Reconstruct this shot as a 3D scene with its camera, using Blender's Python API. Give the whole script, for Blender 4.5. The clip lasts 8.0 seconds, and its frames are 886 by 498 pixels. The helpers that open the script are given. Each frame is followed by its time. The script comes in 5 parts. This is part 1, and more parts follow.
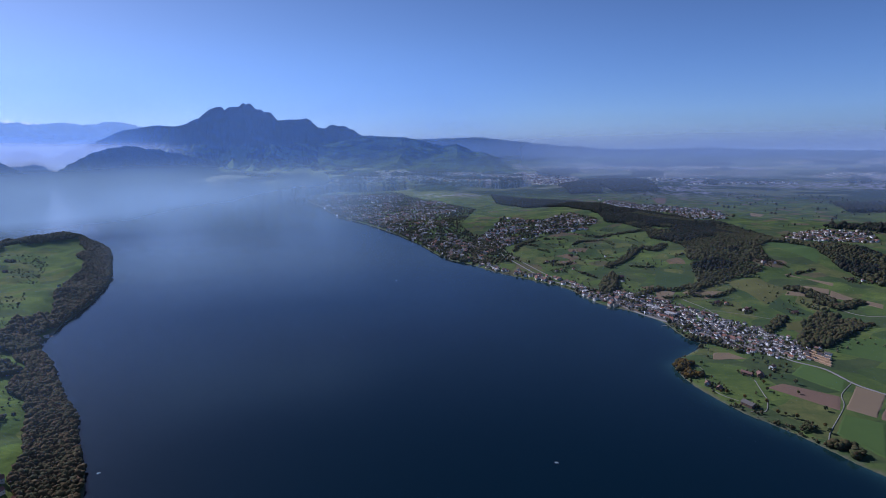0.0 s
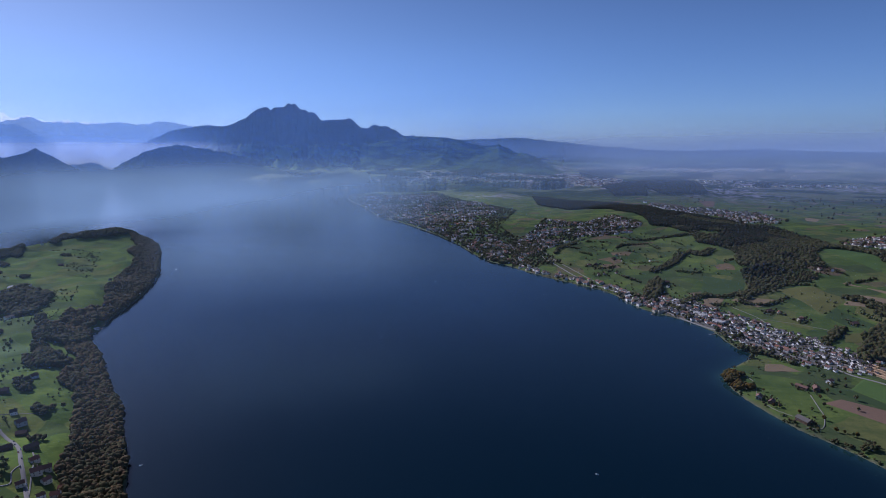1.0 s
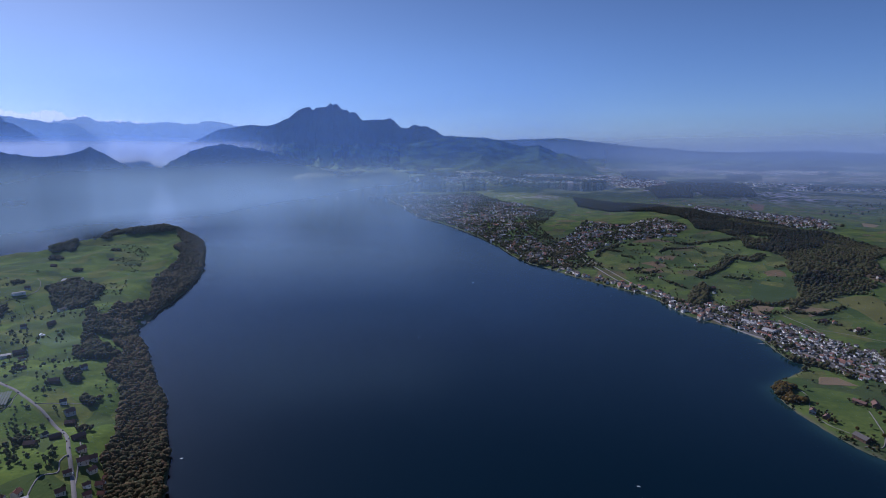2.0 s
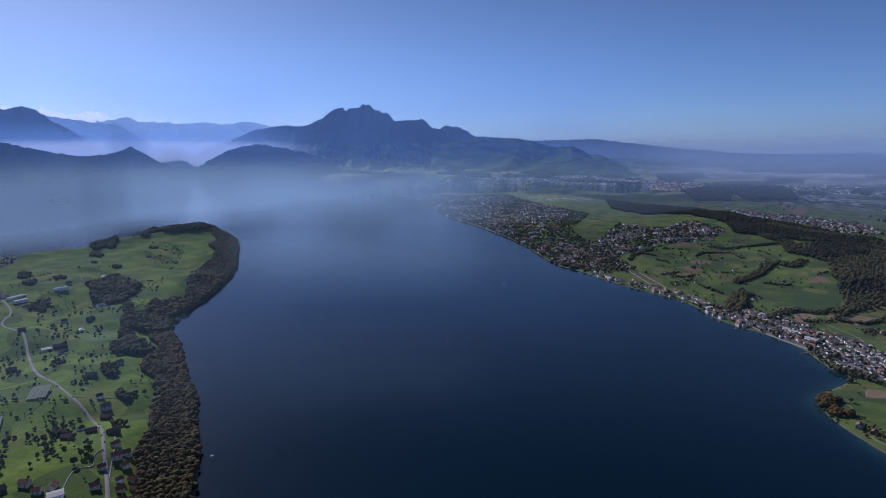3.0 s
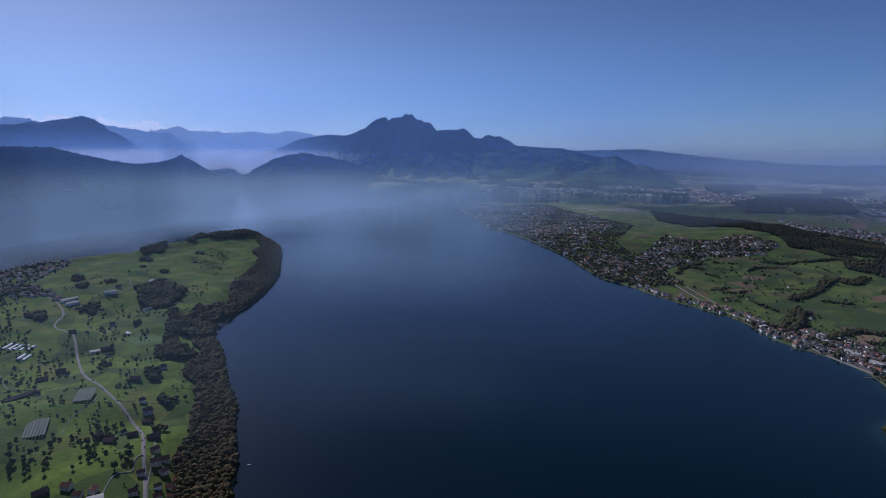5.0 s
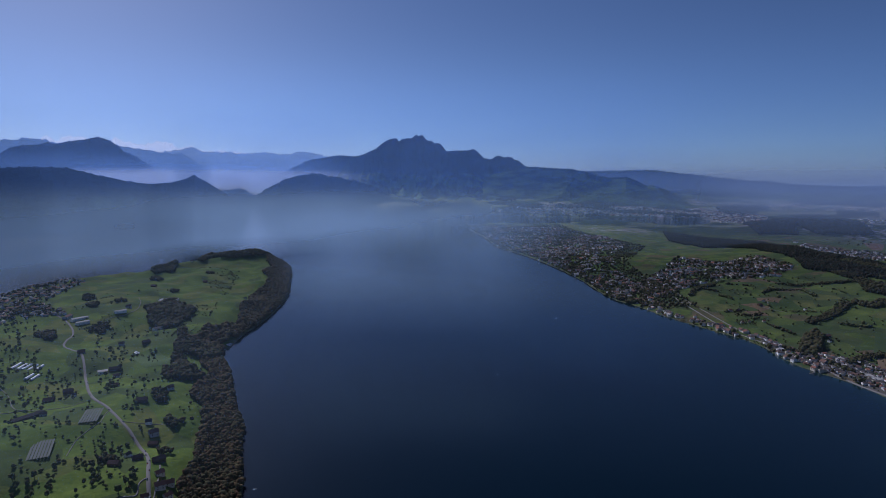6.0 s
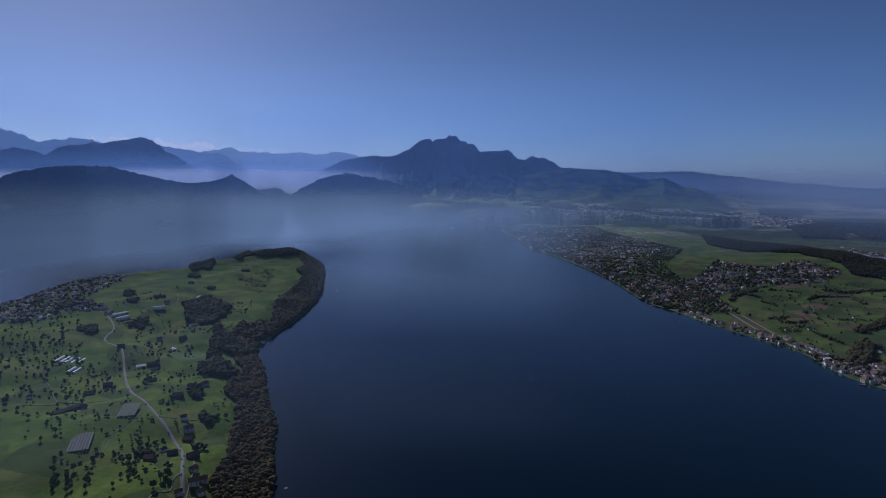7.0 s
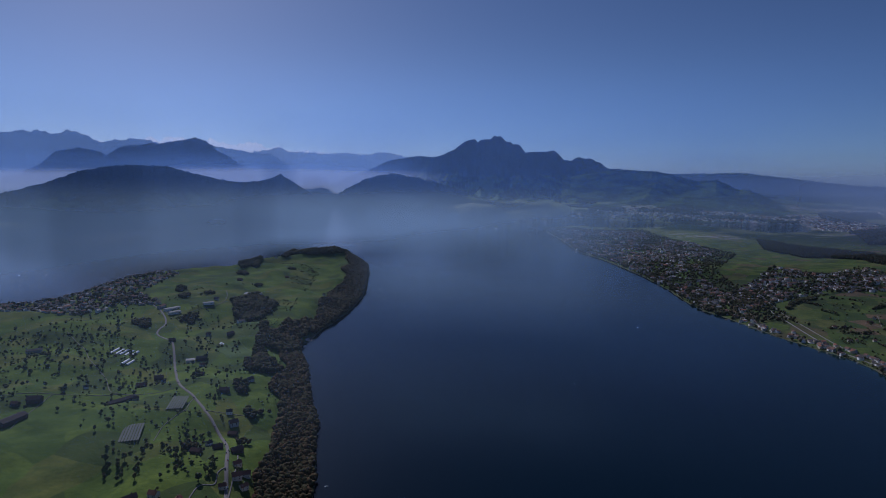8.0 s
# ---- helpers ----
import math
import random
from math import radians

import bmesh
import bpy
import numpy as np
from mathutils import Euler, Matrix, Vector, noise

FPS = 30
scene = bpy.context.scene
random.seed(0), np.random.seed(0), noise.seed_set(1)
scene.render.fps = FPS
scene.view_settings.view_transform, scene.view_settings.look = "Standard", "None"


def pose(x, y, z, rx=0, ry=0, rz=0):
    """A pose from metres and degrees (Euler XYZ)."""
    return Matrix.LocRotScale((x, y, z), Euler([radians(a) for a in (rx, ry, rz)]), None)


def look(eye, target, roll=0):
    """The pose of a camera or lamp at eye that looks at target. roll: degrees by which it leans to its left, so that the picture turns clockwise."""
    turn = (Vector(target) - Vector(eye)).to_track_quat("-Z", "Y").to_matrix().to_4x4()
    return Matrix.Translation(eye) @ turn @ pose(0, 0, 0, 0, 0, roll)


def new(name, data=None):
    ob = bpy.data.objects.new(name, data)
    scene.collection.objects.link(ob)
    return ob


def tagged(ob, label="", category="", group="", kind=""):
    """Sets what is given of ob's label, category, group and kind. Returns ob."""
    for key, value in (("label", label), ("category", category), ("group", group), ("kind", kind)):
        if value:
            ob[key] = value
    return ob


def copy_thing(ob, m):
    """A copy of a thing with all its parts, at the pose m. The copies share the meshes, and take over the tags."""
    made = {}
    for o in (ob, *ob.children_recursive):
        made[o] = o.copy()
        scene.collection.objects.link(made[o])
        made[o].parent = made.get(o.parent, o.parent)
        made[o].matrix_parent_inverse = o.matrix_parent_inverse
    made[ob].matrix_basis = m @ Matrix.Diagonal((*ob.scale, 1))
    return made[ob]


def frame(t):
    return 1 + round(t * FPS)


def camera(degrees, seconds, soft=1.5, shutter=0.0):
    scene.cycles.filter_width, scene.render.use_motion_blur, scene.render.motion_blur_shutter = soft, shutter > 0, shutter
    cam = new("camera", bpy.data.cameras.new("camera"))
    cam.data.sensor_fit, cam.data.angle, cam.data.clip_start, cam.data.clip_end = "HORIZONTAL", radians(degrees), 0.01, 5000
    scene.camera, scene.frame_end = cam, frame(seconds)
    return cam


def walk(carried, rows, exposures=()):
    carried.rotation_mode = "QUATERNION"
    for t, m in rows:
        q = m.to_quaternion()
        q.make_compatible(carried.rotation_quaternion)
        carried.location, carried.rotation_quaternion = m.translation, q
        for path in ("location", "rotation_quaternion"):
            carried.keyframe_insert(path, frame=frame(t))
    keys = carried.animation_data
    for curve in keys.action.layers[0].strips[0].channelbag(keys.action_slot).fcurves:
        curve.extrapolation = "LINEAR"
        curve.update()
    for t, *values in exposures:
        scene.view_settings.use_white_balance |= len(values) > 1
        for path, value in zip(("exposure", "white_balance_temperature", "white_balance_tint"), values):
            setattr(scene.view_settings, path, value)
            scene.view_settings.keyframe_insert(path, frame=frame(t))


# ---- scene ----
# ================= camera =================
cam = camera(74.82, 8.0, soft=0.5)
PATH = [
    (0.0, 0.0, 0.0, 300.0, 0.0, -9.966, 0.572),
    (0.5, 0.24, 4.86, 299.86, 1.797, -9.964, 0.44),
    (1.0, -0.13, 10.18, 299.69, 4.026, -9.903, 0.324),
    (1.5, -1.18, 14.04, 299.71, 5.962, -9.897, 0.189),
    (2.0, -2.53, 17.76, 299.64, 7.853, -9.872, 0.056),
    (3.5, -4.85, 28.01, 300.11, 12.213, -9.824, -0.194),
    (4.0, -6.33, 31.6, 300.25, 13.439, -9.844, -0.299),
    (4.5, -7.63, 34.98, 300.15, 14.37, -9.735, -0.378),
    (6.0, -11.1, 44.6, 299.21, 15.911, -6.937, -0.424),
    (6.5, -13.18, 48.24, 298.96, 17.036, -6.934, -0.536),
    (7.0, -15.28, 51.97, 298.67, 19.132, -6.909, -0.71),
    (7.5, -16.62, 55.31, 298.5, 21.03, -6.916, -0.845),
    (8.0, -17.67, 58.66, 298.43, 23.497, -6.914, -1.005),
]
EXPOSURES = [(0.0, 0.05, 5170, 24), (0.5, -0.05, 5220, 24), (2.0, -0.11, 5270, 24), (3.5, -0.19, 5350, 24), (4.5, -0.35, 5340, 24), (6.0, -0.62, 5290, 24), (7.0, -0.83, 5240, 24), (8.0, -0.92, 5240, 24)]
walk(cam, [(t, pose(x, y, z, 90 + pitch, roll, yaw)) for t, x, y, z, yaw, pitch, roll in PATH], EXPOSURES)

# ================= light =================
SUN_AZIMUTH, SUN_HEIGHT = -52.0, 34.0
world = bpy.data.worlds.new("sky")
scene.world = world
world.use_nodes = True
wn, wl = world.node_tree.nodes, world.node_tree.links
sky = wn.new("ShaderNodeTexSky")
sky.sky_type, sky.sun_disc = "NISHITA", False
sky.sun_elevation, sky.sun_rotation = radians(SUN_HEIGHT), radians(SUN_AZIMUTH % 360)
sky.altitude, sky.air_density, sky.dust_density, sky.ozone_density = 400, 0.8, 0.6, 4.0
# the air near the horizon is bluer than a clear sky's
upward, low_, cool = wn.new("ShaderNodeSeparateXYZ"), wn.new("ShaderNodeMapRange"), wn.new("ShaderNodeMix")
wl.new(wn.new("ShaderNodeTexCoord").outputs["Generated"], upward.inputs[0])
wl.new(upward.outputs[2], low_.inputs[0])
low_.interpolation_type = "SMOOTHSTEP"
low_.inputs[1].default_value, low_.inputs[2].default_value, low_.inputs[3].default_value, low_.inputs[4].default_value = 0.0, 0.28, 1.0, 0.0
cool.data_type, cool.blend_type = "RGBA", "MULTIPLY"
wl.new(low_.outputs[0], cool.inputs[0])
wl.new(sky.outputs[0], cool.inputs[6])
cool.inputs[7].default_value = (1.08, 1.22, 1.38, 1)
wl.new(cool.outputs[2], wn["Background"].inputs[0])
wn["Background"].inputs[1].default_value = 0.065
sun = new("sun", bpy.data.lights.new("sun", "SUN"))
sun.data.energy, sun.data.angle, sun.data.color = 4.3, radians(0.53), (1.0, 0.95, 0.87)
a, e = radians(SUN_AZIMUTH), radians(SUN_HEIGHT)
toward_sun = Vector((math.sin(a) * math.cos(e), math.cos(a) * math.cos(e), math.sin(e)))
sun.matrix_world = look(toward_sun * 1000, (0, 0, 0))

# ================= the plan =================
# Plan units are metres. Country past 2200 metres is drawn in towards the middle of the camera's path,
# where it looks unchanged, so that all of it, out to the high mountains, stays within five kilometres.
MIDDLE = np.array((-8.0, 30.0, 300.0))
PLAN_FAR = [0, 2200, 3000, 4000, 5000, 6100, 8000, 10000, 13000, 17000, 23000, 40000]
WORLD_FAR = [0, 2200, 2700, 3060, 3320, 3560, 4030, 4500, 4700, 4820, 4930, 4985]
# the same with its corners rounded off
steps_out = np.arange(-1000, 42001, 50)
eased = np.convolve(np.where(steps_out < 0, steps_out, np.interp(steps_out, PLAN_FAR, WORLD_FAR)), np.full(17, 1 / 17), "same")[20:-20]
steps_out = steps_out[20:-20]


def drawn_in(p):
    """Plan places to world places, arrays of (n, 3)."""
    v = np.asarray(p, float) - MIDDLE
    r = np.linalg.norm(v, axis=1)
    return MIDDLE + v * (np.interp(r, steps_out, eased) / np.maximum(r, 1e-6))[:, None]


def curve_through(points, steps=6, closed=False):
    """Catmull-Rom curve through plan points."""
    p = np.array(points, float)
    q = np.vstack([p[-1], p, p[:2]]) if closed else np.vstack([2 * p[0] - p[1], p, 2 * p[-1] - p[-2]])
    out = []
    for i in range(len(q) - 3):
        for k in range(steps):
            t = k / steps
            out.append(0.5 * (2 * q[i + 1] + (q[i + 2] - q[i]) * t + (2 * q[i] - 5 * q[i + 1] + 4 * q[i + 2] - q[i + 3]) * t * t
                              + (3 * q[i + 1] - q[i] - 3 * q[i + 2] + q[i + 3]) * t ** 3))
    if not closed:
        out.append(q[-2])
    return np.array(out)


# the lake's outline, counted round from the near east shore
EAST_SHORE = [(430, -300), (470, 150), (440, 330), (415, 440), (400, 483), (389, 506), (374, 546), (353, 587), (340, 606), (324, 648), (314, 690),
              (311, 740), (326, 778), (356, 806), (391, 844), (381, 866), (377, 899), (376, 944), (363, 988), (337, 1032), (311, 1060),
              (284, 1115), (259, 1209), (187, 1299), (116, 1389), (65, 1475), (18, 1530), (-17, 1607), (-82, 1805), (-170, 2015),
              (-334, 2337), (-462, 2540), (-598, 2909), (-820, 3450)]
BAY_SHORE = [(-850, 3700), (-729, 4000), (-554, 3960), (-339, 4104), (-166, 4290), (185, 4199), (427, 4180), (648, 4436), (720, 4760),
             (700, 5000), (420, 5063), (73, 4880), (-204, 4703), (-671, 4775), (-1089, 4990), (-1496, 5056), (-2048, 5400), (-2614, 5675),
             (-3270, 6687), (-4400, 7300)]
SOUTH_SHORE = [(-4638, 6709), (-4243, 6044), (-3400, 4750), (-2720, 3950), (-2660, 3740), (-2833, 3545), (-2941, 3087), (-3214, 2454),
               (-3500, 1995), (-4200, 1200), (-4300, 300), (-3000, 100), (-2000, 420), (-1600, 640), (-1420, 770)]
WEST_SHORE = [(-1348, 879), (-1391, 1002), (-1443, 1205), (-1397, 1343), (-1340, 1480), (-1362, 1719), (-1331, 1850), (-1187, 1890),
              (-1010, 1720), (-887, 1516), (-786, 1331), (-724, 1177), (-692, 1072), (-672, 985), (-650, 915), (-636, 872), (-616, 841),
              (-561, 787), (-513, 726), (-457, 659), (-420, 618), (-388, 567), (-355, 524), (-325, 475), (-270, 380), (-180, 220),
              (-90, 20), (-60, -300)]
OUTLINE = curve_through(EAST_SHORE + BAY_SHORE + SOUTH_SHORE + WEST_SHORE, 5, True)


def inside(poly, x, y):
    if x.size < 200:
        p, q = np.asarray(poly, float), np.roll(np.asarray(poly, float), -1, 0)
        X, Y = x.reshape(-1, 1), y.reshape(-1, 1)
        with np.errstate(all="ignore"):
            cross = ((p[:, 1] > Y) != (q[:, 1] > Y)) & (X < (q[:, 0] - p[:, 0]) * (Y - p[:, 1]) / (q[:, 1] - p[:, 1]) + p[:, 0])
        return (cross.sum(1) % 2 == 1).reshape(x.shape)
    hit = np.zeros(x.shape, bool)
    n = len(poly)
    for i in range(n):
        (x0, y0), (x1, y1) = poly[i], poly[(i + 1) % n]
        if y0 != y1:
            hit ^= ((y0 > y) != (y1 > y)) & (x < (x1 - x0) * (y - y0) / (y1 - y0) + x0)
    return hit


def to_line(line, x, y, closed=False):
    """Distance to a polyline."""
    if x.size < 200:
        p = np.asarray(line, float)
        p, q = (p, np.roll(p, -1, 0)) if closed else (p[:-1], p[1:])
        d = q - p
        X, Y = x.reshape(-1, 1), y.reshape(-1, 1)
        t = np.clip(((X - p[:, 0]) * d[:, 0] + (Y - p[:, 1]) * d[:, 1]) / ((d ** 2).sum(1) + 1e-9), 0, 1)
        return np.sqrt(((X - p[:, 0] - t * d[:, 0]) ** 2 + (Y - p[:, 1] - t * d[:, 1]) ** 2).min(1)).reshape(x.shape)
    best = np.full(x.shape, 1e18)
    for i in range(len(line) - (0 if closed else 1)):
        (x0, y0), (x1, y1) = line[i], line[(i + 1) % len(line)]
        dx, dy = x1 - x0, y1 - y0
        t = np.clip(((x - x0) * dx + (y - y0) * dy) / (dx * dx + dy * dy + 1e-9), 0, 1)
        best = np.minimum(best, (x - x0 - t * dx) ** 2 + (y - y0 - t * dy) ** 2)
    return np.sqrt(best)


def smooth(t):
    t = np.clip(t, 0, 1)
    return t * t * (3 - 2 * t)


# smooth value noise on a lattice
LATTICE = np.random.RandomState(5).rand(256, 256)


def hills(x, y, size, turn=0.0):
    c, s = math.cos(turn), math.sin(turn)
    u, v = (x * c - y * s) / size + 37.3, (x * s + y * c) / size + 11.7
    i, j = np.floor(u).astype(int), np.floor(v).astype(int)
    fu, fv = smooth(u - i), smooth(v - j)
    L = lambda a, b: LATTICE[a % 256, b % 256]
    return ((L(i, j) * (1 - fu) + L(i + 1, j) * fu) * (1 - fv) + (L(i, j + 1) * (1 - fu) + L(i + 1, j + 1) * fu) * fv) * 2 - 1


def rough(x, y, size, octaves=4, gain=0.5):
    total, a = np.zeros(np.shape(x)), 1.0
    for k in range(octaves):
        total = total + a * hills(x, y, size / 2 ** k, 0.7 * k)
        a *= gain
    return total


def ridged(x, y, size, octaves=5):
    total, a, w = np.zeros(np.shape(x)), 1.0, 1.0
    for k in range(octaves):
        n = (1 - np.abs(hills(x, y, size / 2 ** k, 1.1 * k))) ** 2
        total = total + a * n * w
        w, a = np.clip(n * 1.6, 0, 1), a * 0.52
    return total


def shore_gap(x, y):
    """Metres from the shore: plus on land, minus on the lake."""
    d = to_line(OUTLINE, x, y, True)
    return np.where(inside(OUTLINE, x, y), -d, d)


RIDGE = curve_through([(100, 3250), (420, 2880), (600, 2400), (690, 1950), (700, 1560), (900, 1380), (1200, 1250), (1900, 1000)], 4)


def ground_level(x, y, gap=None):
    """Height of the land, or of the lake bed, over the water."""
    x, y = np.asarray(x, float), np.asarray(y, float)
    s = shore_gap(x, y) if gap is None else gap
    r = np.hypot(x - MIDDLE[0], y - MIDDLE[1])
    land = np.maximum(s, 0)
    west = smooth((-100 - x) / 200) * smooth((2300 - y) / 300) * smooth((x + 2300) / 500)
    far = smooth((r - 3300) / 900)
    knolls = rough(x, y, 130, 3)
    # the western peninsula: a wooded bank, then rolling meadows that climb towards the hill behind
    w = 4 * smooth(land / 8) + 22 * smooth(land / 75) + (knolls * 8.0 + rough(x, y, 50, 2) * 3.2) * smooth(land / 60) + 10 * smooth((land - 80) / 260)
    w = w + 24 * np.exp(-((x + 1190) / 110) ** 2 - ((y - 1690) / 90) ** 2) + 12 * np.exp(-((x + 1290) / 50) ** 2 - ((y - 1500) / 90) ** 2)
    # the eastern country: a flat strip, then a long slope to a wooded ridge
    e = 2.5 * smooth(land / 10) + 5 * smooth((land - 20) / 90) + 22 * smooth((land - 110) / 420) + knolls * 5 * smooth((land - 90) / 160)
    low = 1 - 0.75 * smooth((y - 2200) / 1000) * smooth((900 - x) / 500)
    e = 2.5 + (e - 2.5) * low
    e = e + 26 * low * np.exp(-(to_line(RIDGE, x, y) / 190.0) ** 2)
    e = e + 25 * np.exp(-((x - 820) / 260) ** 2 - ((y - 3650) / 200) ** 2)
    e = e - 15 * smooth((x - 1200) / 1500) * (1 - far)
    # the country past the bay
    f = 4 * smooth(land / 60) + 10 * smooth((land - 60) / 500) + (rough(x, y, 900, 4) * 18 + 26 * smooth((-x + 900) / 900) * (0.4 + rough(x, y, 420, 3))) * smooth(land / 350) + np.maximum(r - 6500, 0) * 0.004
    h = west * w + (1 - west) * ((1 - far) * e + far * f)
    h = h + 66 * np.exp(-((x - 1150) / 300) ** 2 - ((y - 3870) / 240) ** 2) * smooth(land / 200)
    return np.where(s > 0, np.where(s > 30, np.maximum(h, 3.0 + 0.05 * h), h), -0.4 + np.maximum(s, -300) * 0.22)



# ================= materials =================
class Nodes:
    """A small hand for building node materials."""

    def __init__(self, name, rough_=0.9, spec=0.2):
        self.m = bpy.data.materials.new(name)
        self.m.use_nodes = True
        self.t = self.m.node_tree
        self.b = self.t.nodes["Principled BSDF"]
        self.b.inputs["Roughness"].default_value = rough_
        self.b.inputs["Specular IOR Level"].default_value = spec

    def add(self, kind, **inputs):
        n = self.t.nodes.new("ShaderNode" + kind)
        for k, v in inputs.items():
            self.put(n.inputs[k.replace("_", " ")], v)
        return n

    def put(self, socket, v):
        if isinstance(v, bpy.types.NodeSocket):
            self.t.links.new(v, socket)
        else:
            socket.default_value = v

    def named(self, attribute):
        n = self.add("Attribute")
        n.attribute_name = attribute
        return n

    def noise(self, where, size, detail=4.0, rough_=0.55):
        return self.add("TexNoise", Vector=where, Scale=1.0 / size, Detail=detail, Roughness=rough_).outputs[0]

    def ramp(self, fac, stops, hard=False):
        n = self.add("ValToRGB", Fac=fac)
        n.color_ramp.interpolation = "CONSTANT" if hard else "LINEAR"
        while len(n.color_ramp.elements) < len(stops):
            n.color_ramp.elements.new(0.5)
        for el, (p, c) in zip(n.color_ramp.elements, stops):
            el.position, el.color = p, (*c, 1) if len(c) == 3 else c
        return n.outputs[0]

    def mix(self, fac, a, b, mode="MIX"):
        n = self.t.nodes.new("ShaderNodeMix")
        n.data_type, n.blend_type = "RGBA", mode
        self.put(n.inputs[0], fac), self.put(n.inputs[6], a), self.put(n.inputs[7], b)
        return n.outputs[2]

    def math(self, op, a, b=0.0):
        n = self.t.nodes.new("ShaderNodeMath")
        n.operation = op
        self.put(n.inputs[0], a), self.put(n.inputs[1], b)
        return n.outputs[0]

    def bump(self, height, strength, distance):
        n = self.add("Bump", Strength=strength, Distance=distance, Height=height)
        self.t.links.new(n.outputs[0], self.b.inputs["Normal"])

    def colour(self, c):
        self.put(self.b.inputs["Base Color"], c)
        return self.m


def plain(name, base, grain=1.0, spread=0.25, rough_=0.9, spec=0.06, metal=0.0):
    """Paint, stone or wood of one colour with grain, stains and a difference from piece to piece."""
    n = Nodes(name, rough_, spec)
    n.b.inputs["Metallic"].default_value = metal
    where = n.add("TexCoord").outputs["Object"]
    fine, wide = n.noise(where, grain * 0.3, 3), n.noise(where, grain * 3, 3)
    own = n.add("ObjectInfo").outputs["Random"]
    dark, light = [c * (1 - spread) for c in base], [min(1, c * (1 + spread)) for c in base]
    c = n.mix(n.math("ADD", n.math("MULTIPLY", fine, 0.4), n.math("MULTIPLY", wide, 0.6)), (*dark, 1), (*light, 1))
    c = n.mix(0.35, c, n.mix(own, (*dark, 1), (*light, 1)))
    n.bump(fine, 0.3, 0.05 * grain)
    return n.colour(c)


def ground_material():
    n = Nodes("meadow and fields", 1.0, 0.04)
    plan = n.named("plan").outputs["Vector"]
    bend = n.add("VectorMath", )
    bend.operation = "ADD"
    wob = n.add("TexNoise", Vector=plan, Scale=1 / 160, Detail=2.0)
    sc = n.add("VectorMath")
    sc.operation = "SCALE"
    n.put(sc.inputs[0], wob.outputs["Color"]), n.put(sc.inputs["Scale"], 90.0)
    n.put(bend.inputs[0], plan), n.put(bend.inputs[1], sc.outputs[0])
    cells = n.add("TexVoronoi", Vector=bend.outputs[0], Scale=1 / 46)
    pick = n.add("SeparateColor", Color=cells.outputs["Color"]).outputs[0]
    tilled = n.named("tilled").outputs["Fac"]
    pick = n.math("MULTIPLY", pick, n.math("ADD", 0.62, n.math("MULTIPLY", tilled, 0.38)))
    field = n.ramp(pick, [(0.0, (0.074, 0.12, 0.026)), (0.14, (0.105, 0.155, 0.03)), (0.28, (0.056, 0.082, 0.03)), (0.42, (0.118, 0.135, 0.038)), (0.54, (0.085, 0.13, 0.028)),
                          (0.64, (0.12, 0.10, 0.05)), (0.70, (0.05, 0.088, 0.026)), (0.80, (0.10, 0.14, 0.035)), (0.88, (0.17, 0.115, 0.07)), (0.93, (0.065, 0.09, 0.03))], True)
    plainer = n.mix(0.04, field, (0.092, 0.13, 0.03, 1))
    mid, fine, tuft = n.noise(plan, 38, 5, 0.6), n.noise(plan, 7, 5, 0.65), n.noise(plan, 1.6, 3)
    c = n.mix(n.ramp(mid, [(0.38, (0, 0, 0)), (0.62, (1, 1, 1))]), n.mix(1.0, plainer, (0.7, 0.76, 0.72, 1), "MULTIPLY"), n.mix(1.0, plainer, (1.22, 1.15, 1.0, 1), "MULTIPLY"))
    c = n.mix(n.ramp(fine, [(0.4, (0, 0, 0)), (0.7, (0.55, 0.55, 0.55))]), c, (0.045, 0.085, 0.02, 1))
    c = n.mix(n.math("MULTIPLY", tuft, 0.25), c, (0.11, 0.14, 0.045, 1))
    # far country: woods, pale settlements, and meadows lightened to replace lost sunlight
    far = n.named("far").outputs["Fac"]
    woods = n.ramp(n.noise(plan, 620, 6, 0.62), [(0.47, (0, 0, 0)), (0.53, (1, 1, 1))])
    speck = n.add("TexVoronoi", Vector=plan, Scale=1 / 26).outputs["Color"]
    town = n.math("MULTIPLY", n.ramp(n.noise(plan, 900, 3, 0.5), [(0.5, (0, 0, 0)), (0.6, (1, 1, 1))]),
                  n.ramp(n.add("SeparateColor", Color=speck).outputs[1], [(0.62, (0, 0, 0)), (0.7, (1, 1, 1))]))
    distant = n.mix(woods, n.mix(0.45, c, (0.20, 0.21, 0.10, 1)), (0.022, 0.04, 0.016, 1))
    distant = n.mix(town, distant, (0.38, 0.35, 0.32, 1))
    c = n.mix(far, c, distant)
    c = n.mix(1.0, c, n.mix(tilled, (1.12, 1.08, 1.0, 1), (0.92, 0.84, 1.08, 1)), "MULTIPLY")
    # a stony rim along the water
    rim = n.named("rim").outputs["Fac"]
    c = n.mix(rim, c, n.mix(fine, (0.16, 0.14, 0.10, 1), (0.07, 0.08, 0.04, 1)))
    n.bump(fine, 0.8, 1.4)
    return n.colour(c)


